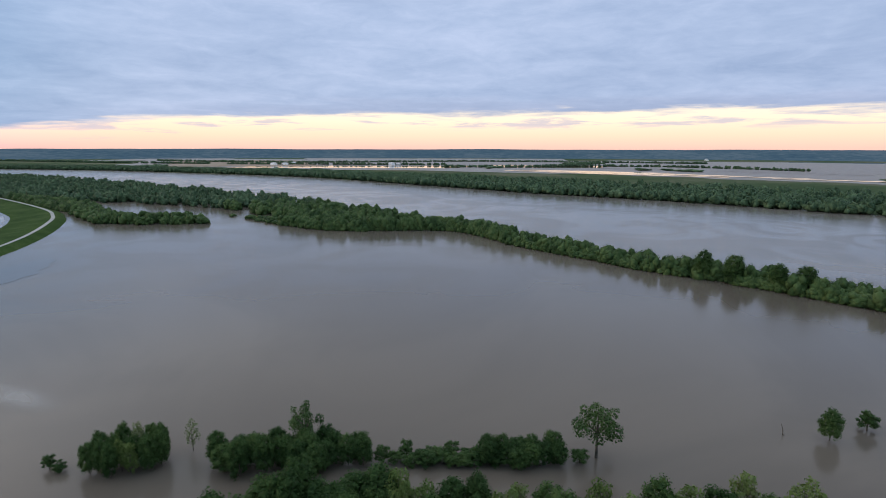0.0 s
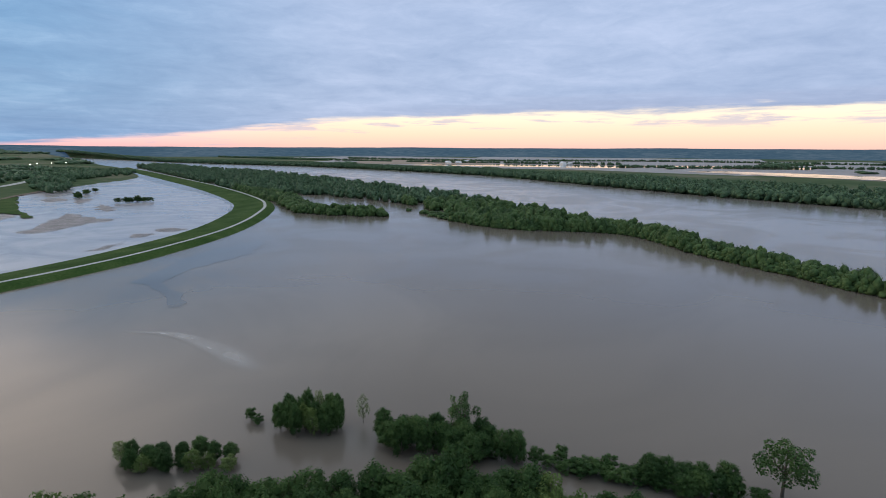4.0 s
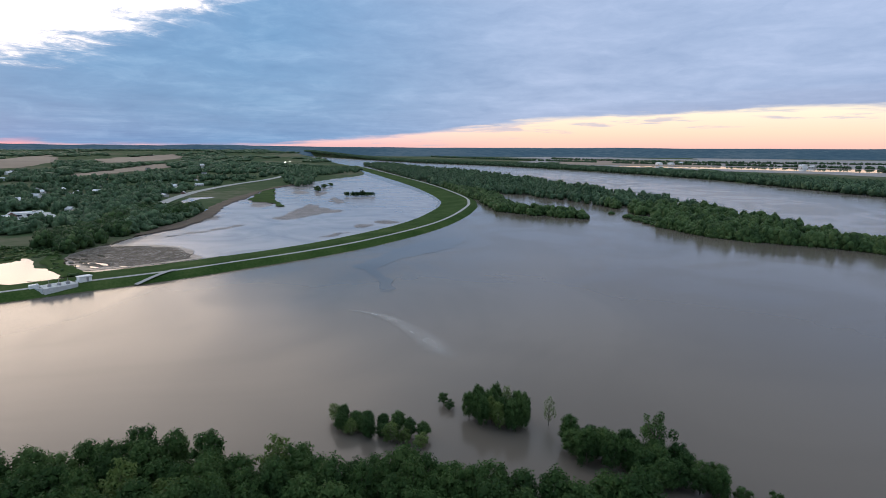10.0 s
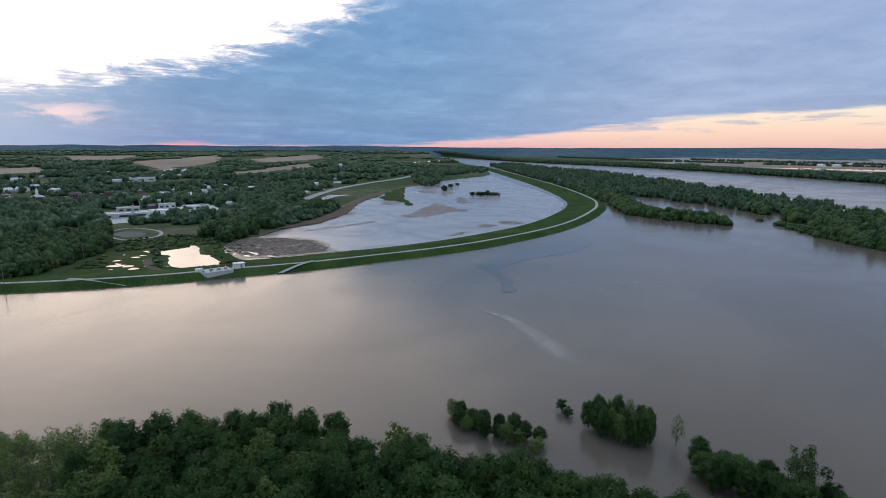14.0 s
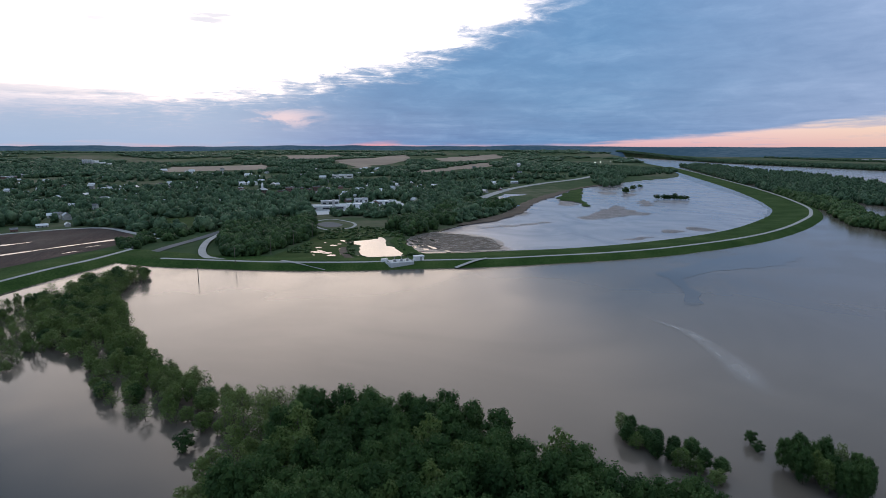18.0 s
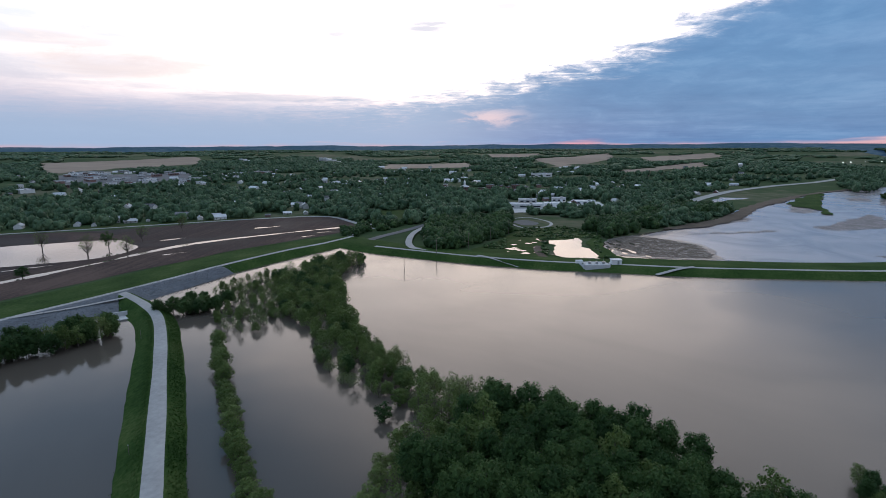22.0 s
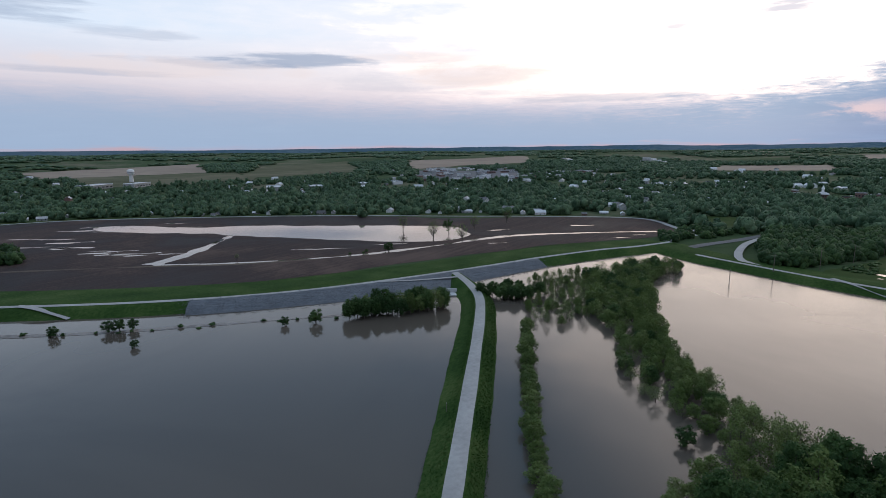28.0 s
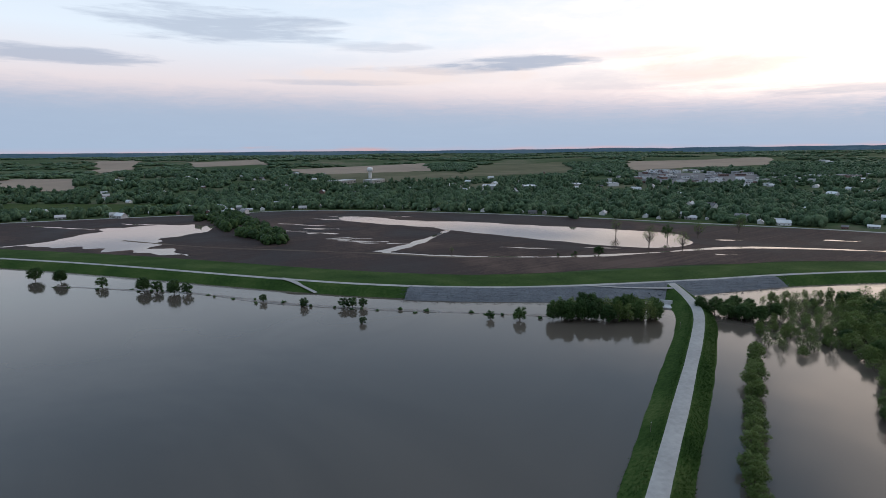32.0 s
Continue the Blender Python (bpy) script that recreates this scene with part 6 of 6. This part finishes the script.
for x, y in [(-640, 510), (-655, 520), (-668, 530), (-690, 560), (-700, 570), (-720, 600)]:
    plant("bush", x, y, rng.uniform(6, 9), rng.uniform(9, 12), "bushes on the pond bar", rng, "dark bush on a mud bar in shallow water")


# ---------------- pump station, poles and lamps ----------------
def pump_station():
    ob = empty("pump_station", pose(-281.5, 78, 0), "pale concrete gatewell and pump station set into the levee", "pump station")
    part("gate_wall", cube_bm(0.9, 13, 5.3, 0.2, 0, -2, 0.06), CONCRETE, ob, "pale concrete face wall")
    for s in (-1, 1):
        bm = bmesh.new()
        q = [(-0.2, s * 6.5, -2), (-8.5, s * 8.5, -2), (-8.5, s * 8.5, 2.9), (-0.2, s * 6.5, 3.3)]
        a = [bm.verts.new(p) for p in q]
        b = [bm.verts.new((p[0], p[1] + s * 0.5, p[2])) for p in q]
        bm.faces.new(a), bm.faces.new(b[::-1])
        for k in range(4):
            bm.faces.new((a[k], b[k], b[(k + 1) % 4], a[(k + 1) % 4]))
        part("wing_wall", bm, CONCRETE, ob)
    part("deck", cube_bm(8.0, 12.6, 0.4, -4.2, 0, 2.92, 0.04), CONCRETE, ob, "concrete deck")
    for i, y in enumerate((-3.6, 0.2, 3.6)):
        lift = part("gate_lift", cube_bm(1.0, 1.4, 1.3, -2.2, y, 3.3, 0.08), STEEL, ob)
        part("stem", cube_bm(0.16, 0.16, 1.6, -2.2, y, 4.6), STEEL, lift)
    rail = part("railing", cube_bm(0.08, 12.6, 0.08, -0.2, 0, 4.35), STEEL, ob)
    for i in range(9):
        part("post", cube_bm(0.08, 0.08, 1.05, -0.2, -6.2 + i * 1.55, 3.3), STEEL, rail)
    hut = empty("control_hut", pose(-286, 89, 2.6), "small white control hut beside the pump station", "hut")
    part("wall", cube_bm(3.6, 5.2, 2.5, bevel=0.03), WHITE, hut)
    part("roof", cube_bm(4.2, 5.8, 0.25, 0, 0, 2.5, 0.04), METAL_ROOF, hut)
    part("door", cube_bm(0.08, 1.0, 2.05, 1.83, 0.8, 0.1), STEEL, hut)
    box = empty("generator_box", pose(-289, 70, 2.6), "white generator housing on the levee crest", "generator")
    part("housing", cube_bm(2.0, 3.6, 1.7, bevel=0.08), WHITE, box)
    part("base", cube_bm(2.4, 4.0, 0.2, 0, 0, -0.18), CONCRETE, box)
    part("exhaust", cube_bm(0.2, 0.2, 0.7, 0.4, 1.0, 1.7), STEEL, box)
    g = np.random.default_rng(8)
    out = []
    for _ in range(420):
        c = np.array([-296 - abs(g.normal(0, 5)), 78 + g.normal(0, 6), 0.8 + abs(g.normal(0, 0.25))])
        a = g.uniform(0, 6.28)
        u, v = np.array([math.cos(a), math.sin(a), g.uniform(-0.2, 0.2)]) * g.uniform(0.5, 2.2), np.array([-math.sin(a), math.cos(a), 0]) * 0.12
        out.append([c - u - v, c + u - v, c + u + v, c - u + v])
        w = np.array([0, 0, 0.16])
        out.append([c - u - v - w, c + u - v - w, c + u - v, c - u - v])
    tagged(new("drift_wood", quads_mesh("drift_wood", np.array(out), TIMBER)), "brown drift wood packed against the pump intake", "driftwood", kind="stuff")
    out = []
    for _ in range(3600):
        c = np.array([g.uniform(-393, -311), g.uniform(104, 165), 0.2])
        if not inside(c[0], c[1], [(-377, 112), (-350, 107), (-331, 105), (-318, 118), (-312, 152), (-324, 159), (-354, 163), (-380, 149), (-392, 133)]):
            continue
        a = g.normal(1.9, 0.35)
        u, v = np.array([math.cos(a), math.sin(a), g.uniform(-0.05, 0.05)]) * g.uniform(0.6, 3.0), np.array([-math.sin(a), math.cos(a), 0]) * 0.15
        w = np.array([0, 0, 0.2])
        out.append([c - u - v, c + u - v, c + u + v, c - u + v])
        out.append([c - u - v - w, c + u - v - w, c + u - v, c - u - v])
    tagged(new("floating_drift", quads_mesh("floating_drift", np.array(out), TIMBER)), "grey floating logs and drift on the mud", "driftwood", kind="stuff")


pump_station()


def pole(x, y, z, h, group="utility poles by the trail"):
    ob = empty("utility_pole", pose(x, y, z, 0, 0, 20), "grey wooden utility pole with a crossarm", "utility pole", group)
    bm = bmesh.new()
    tube(bm, [(0, 0, -1), (0, 0, h * 0.5), (0, 0, h)], [0.19, 0.16, 0.12], 8)
    part("shaft", bm, TIMBER, ob)
    arm = part("crossarm", cube_bm(2.4, 0.14, 0.16, 0, 0.16, h - 0.9), TIMBER, ob)
    for px in (-1.0, 0, 1.0):
        part("insulator", cube_bm(0.1, 0.1, 0.2, px, 0.16, h - 0.74), PANE, arm)


for x, y, z, h in [(-289, -25, -1, 8), (-316, -8, 1.5, 10), (-343, 12, 0.6, 11), (-402, 44, 0.6, 11), (-372, 28, 0.6, 10)]:
    pole(x, y, z, h)


def marker(x, y, z):
    ob = empty("marker_post", pose(x, y, z), "thin grey marker post beside the causeway", "post", "marker posts by the causeway")
    bm = bmesh.new()
    tube(bm, [(0, 0, -0.5), (0, 0, 1.5), (0, 0, 2.6)], [0.06, 0.06, 0.05], 6)
    part("post", bm, TIMBER, ob)
    part("cap", cube_bm(0.16, 0.16, 0.1, 0, 0, 2.6), STEEL, ob)


marker(-104, -68, 1.0), marker(-176, -106, 1.2)


def street_lamp(x, y):
    ob = empty("street_lamp", pose(x, y, float(terrain(x, y))), "tall highway lamp glowing white at dusk", "street lamp", "lamps along the highway")
    bm = bmesh.new()
    tube(bm, [(0, 0, 0), (0, 0, 8), (0, 0, 15)], [0.2, 0.15, 0.1], 8)
    part("mast", bm, STEEL, ob)
    part("lamp_head", cube_bm(1.6, 1.6, 0.7, 0, 0, 15, 0.1), lamp_glow, ob)


for x, y in [(-1235, 894), (-1262, 946), (-1287, 1002), (-1210, 860)]:
    street_lamp(x, y)
# drowned snag in open water
snag = empty("dead_snag", pose(79, 116, 0), "bare pale snag leaning out of open flood water", "snag")
bm = bmesh.new()
tube(bm, [(0, 0, -0.6), (-0.15, 0, 1.2), (-0.6, 0.1, 2.8)], [0.14, 0.1, 0.04], 6)
part("stem", bm, BARK, snag)
bm = bmesh.new()
tube(bm, [(0, 0, 0), (0.5, 0.1, 0.25)], [0.08, 0.03], 5)
part("branch", bm, BARK, snag)
# headwall where the causeway meets the levee
hw = empty("culvert_headwall", pose(-203, -130, 0, 0, 0, 38), "pale concrete culvert headwall beside the causeway", "headwall")
part("wall", cube_bm(0.6, 6, 3.2, 0, 0, -1, 0.05), CONCRETE, hw)
part("apron", cube_bm(5, 6.5, 0.5, 2.6, 0, -0.1, 0.05), CONCRETE, hw)
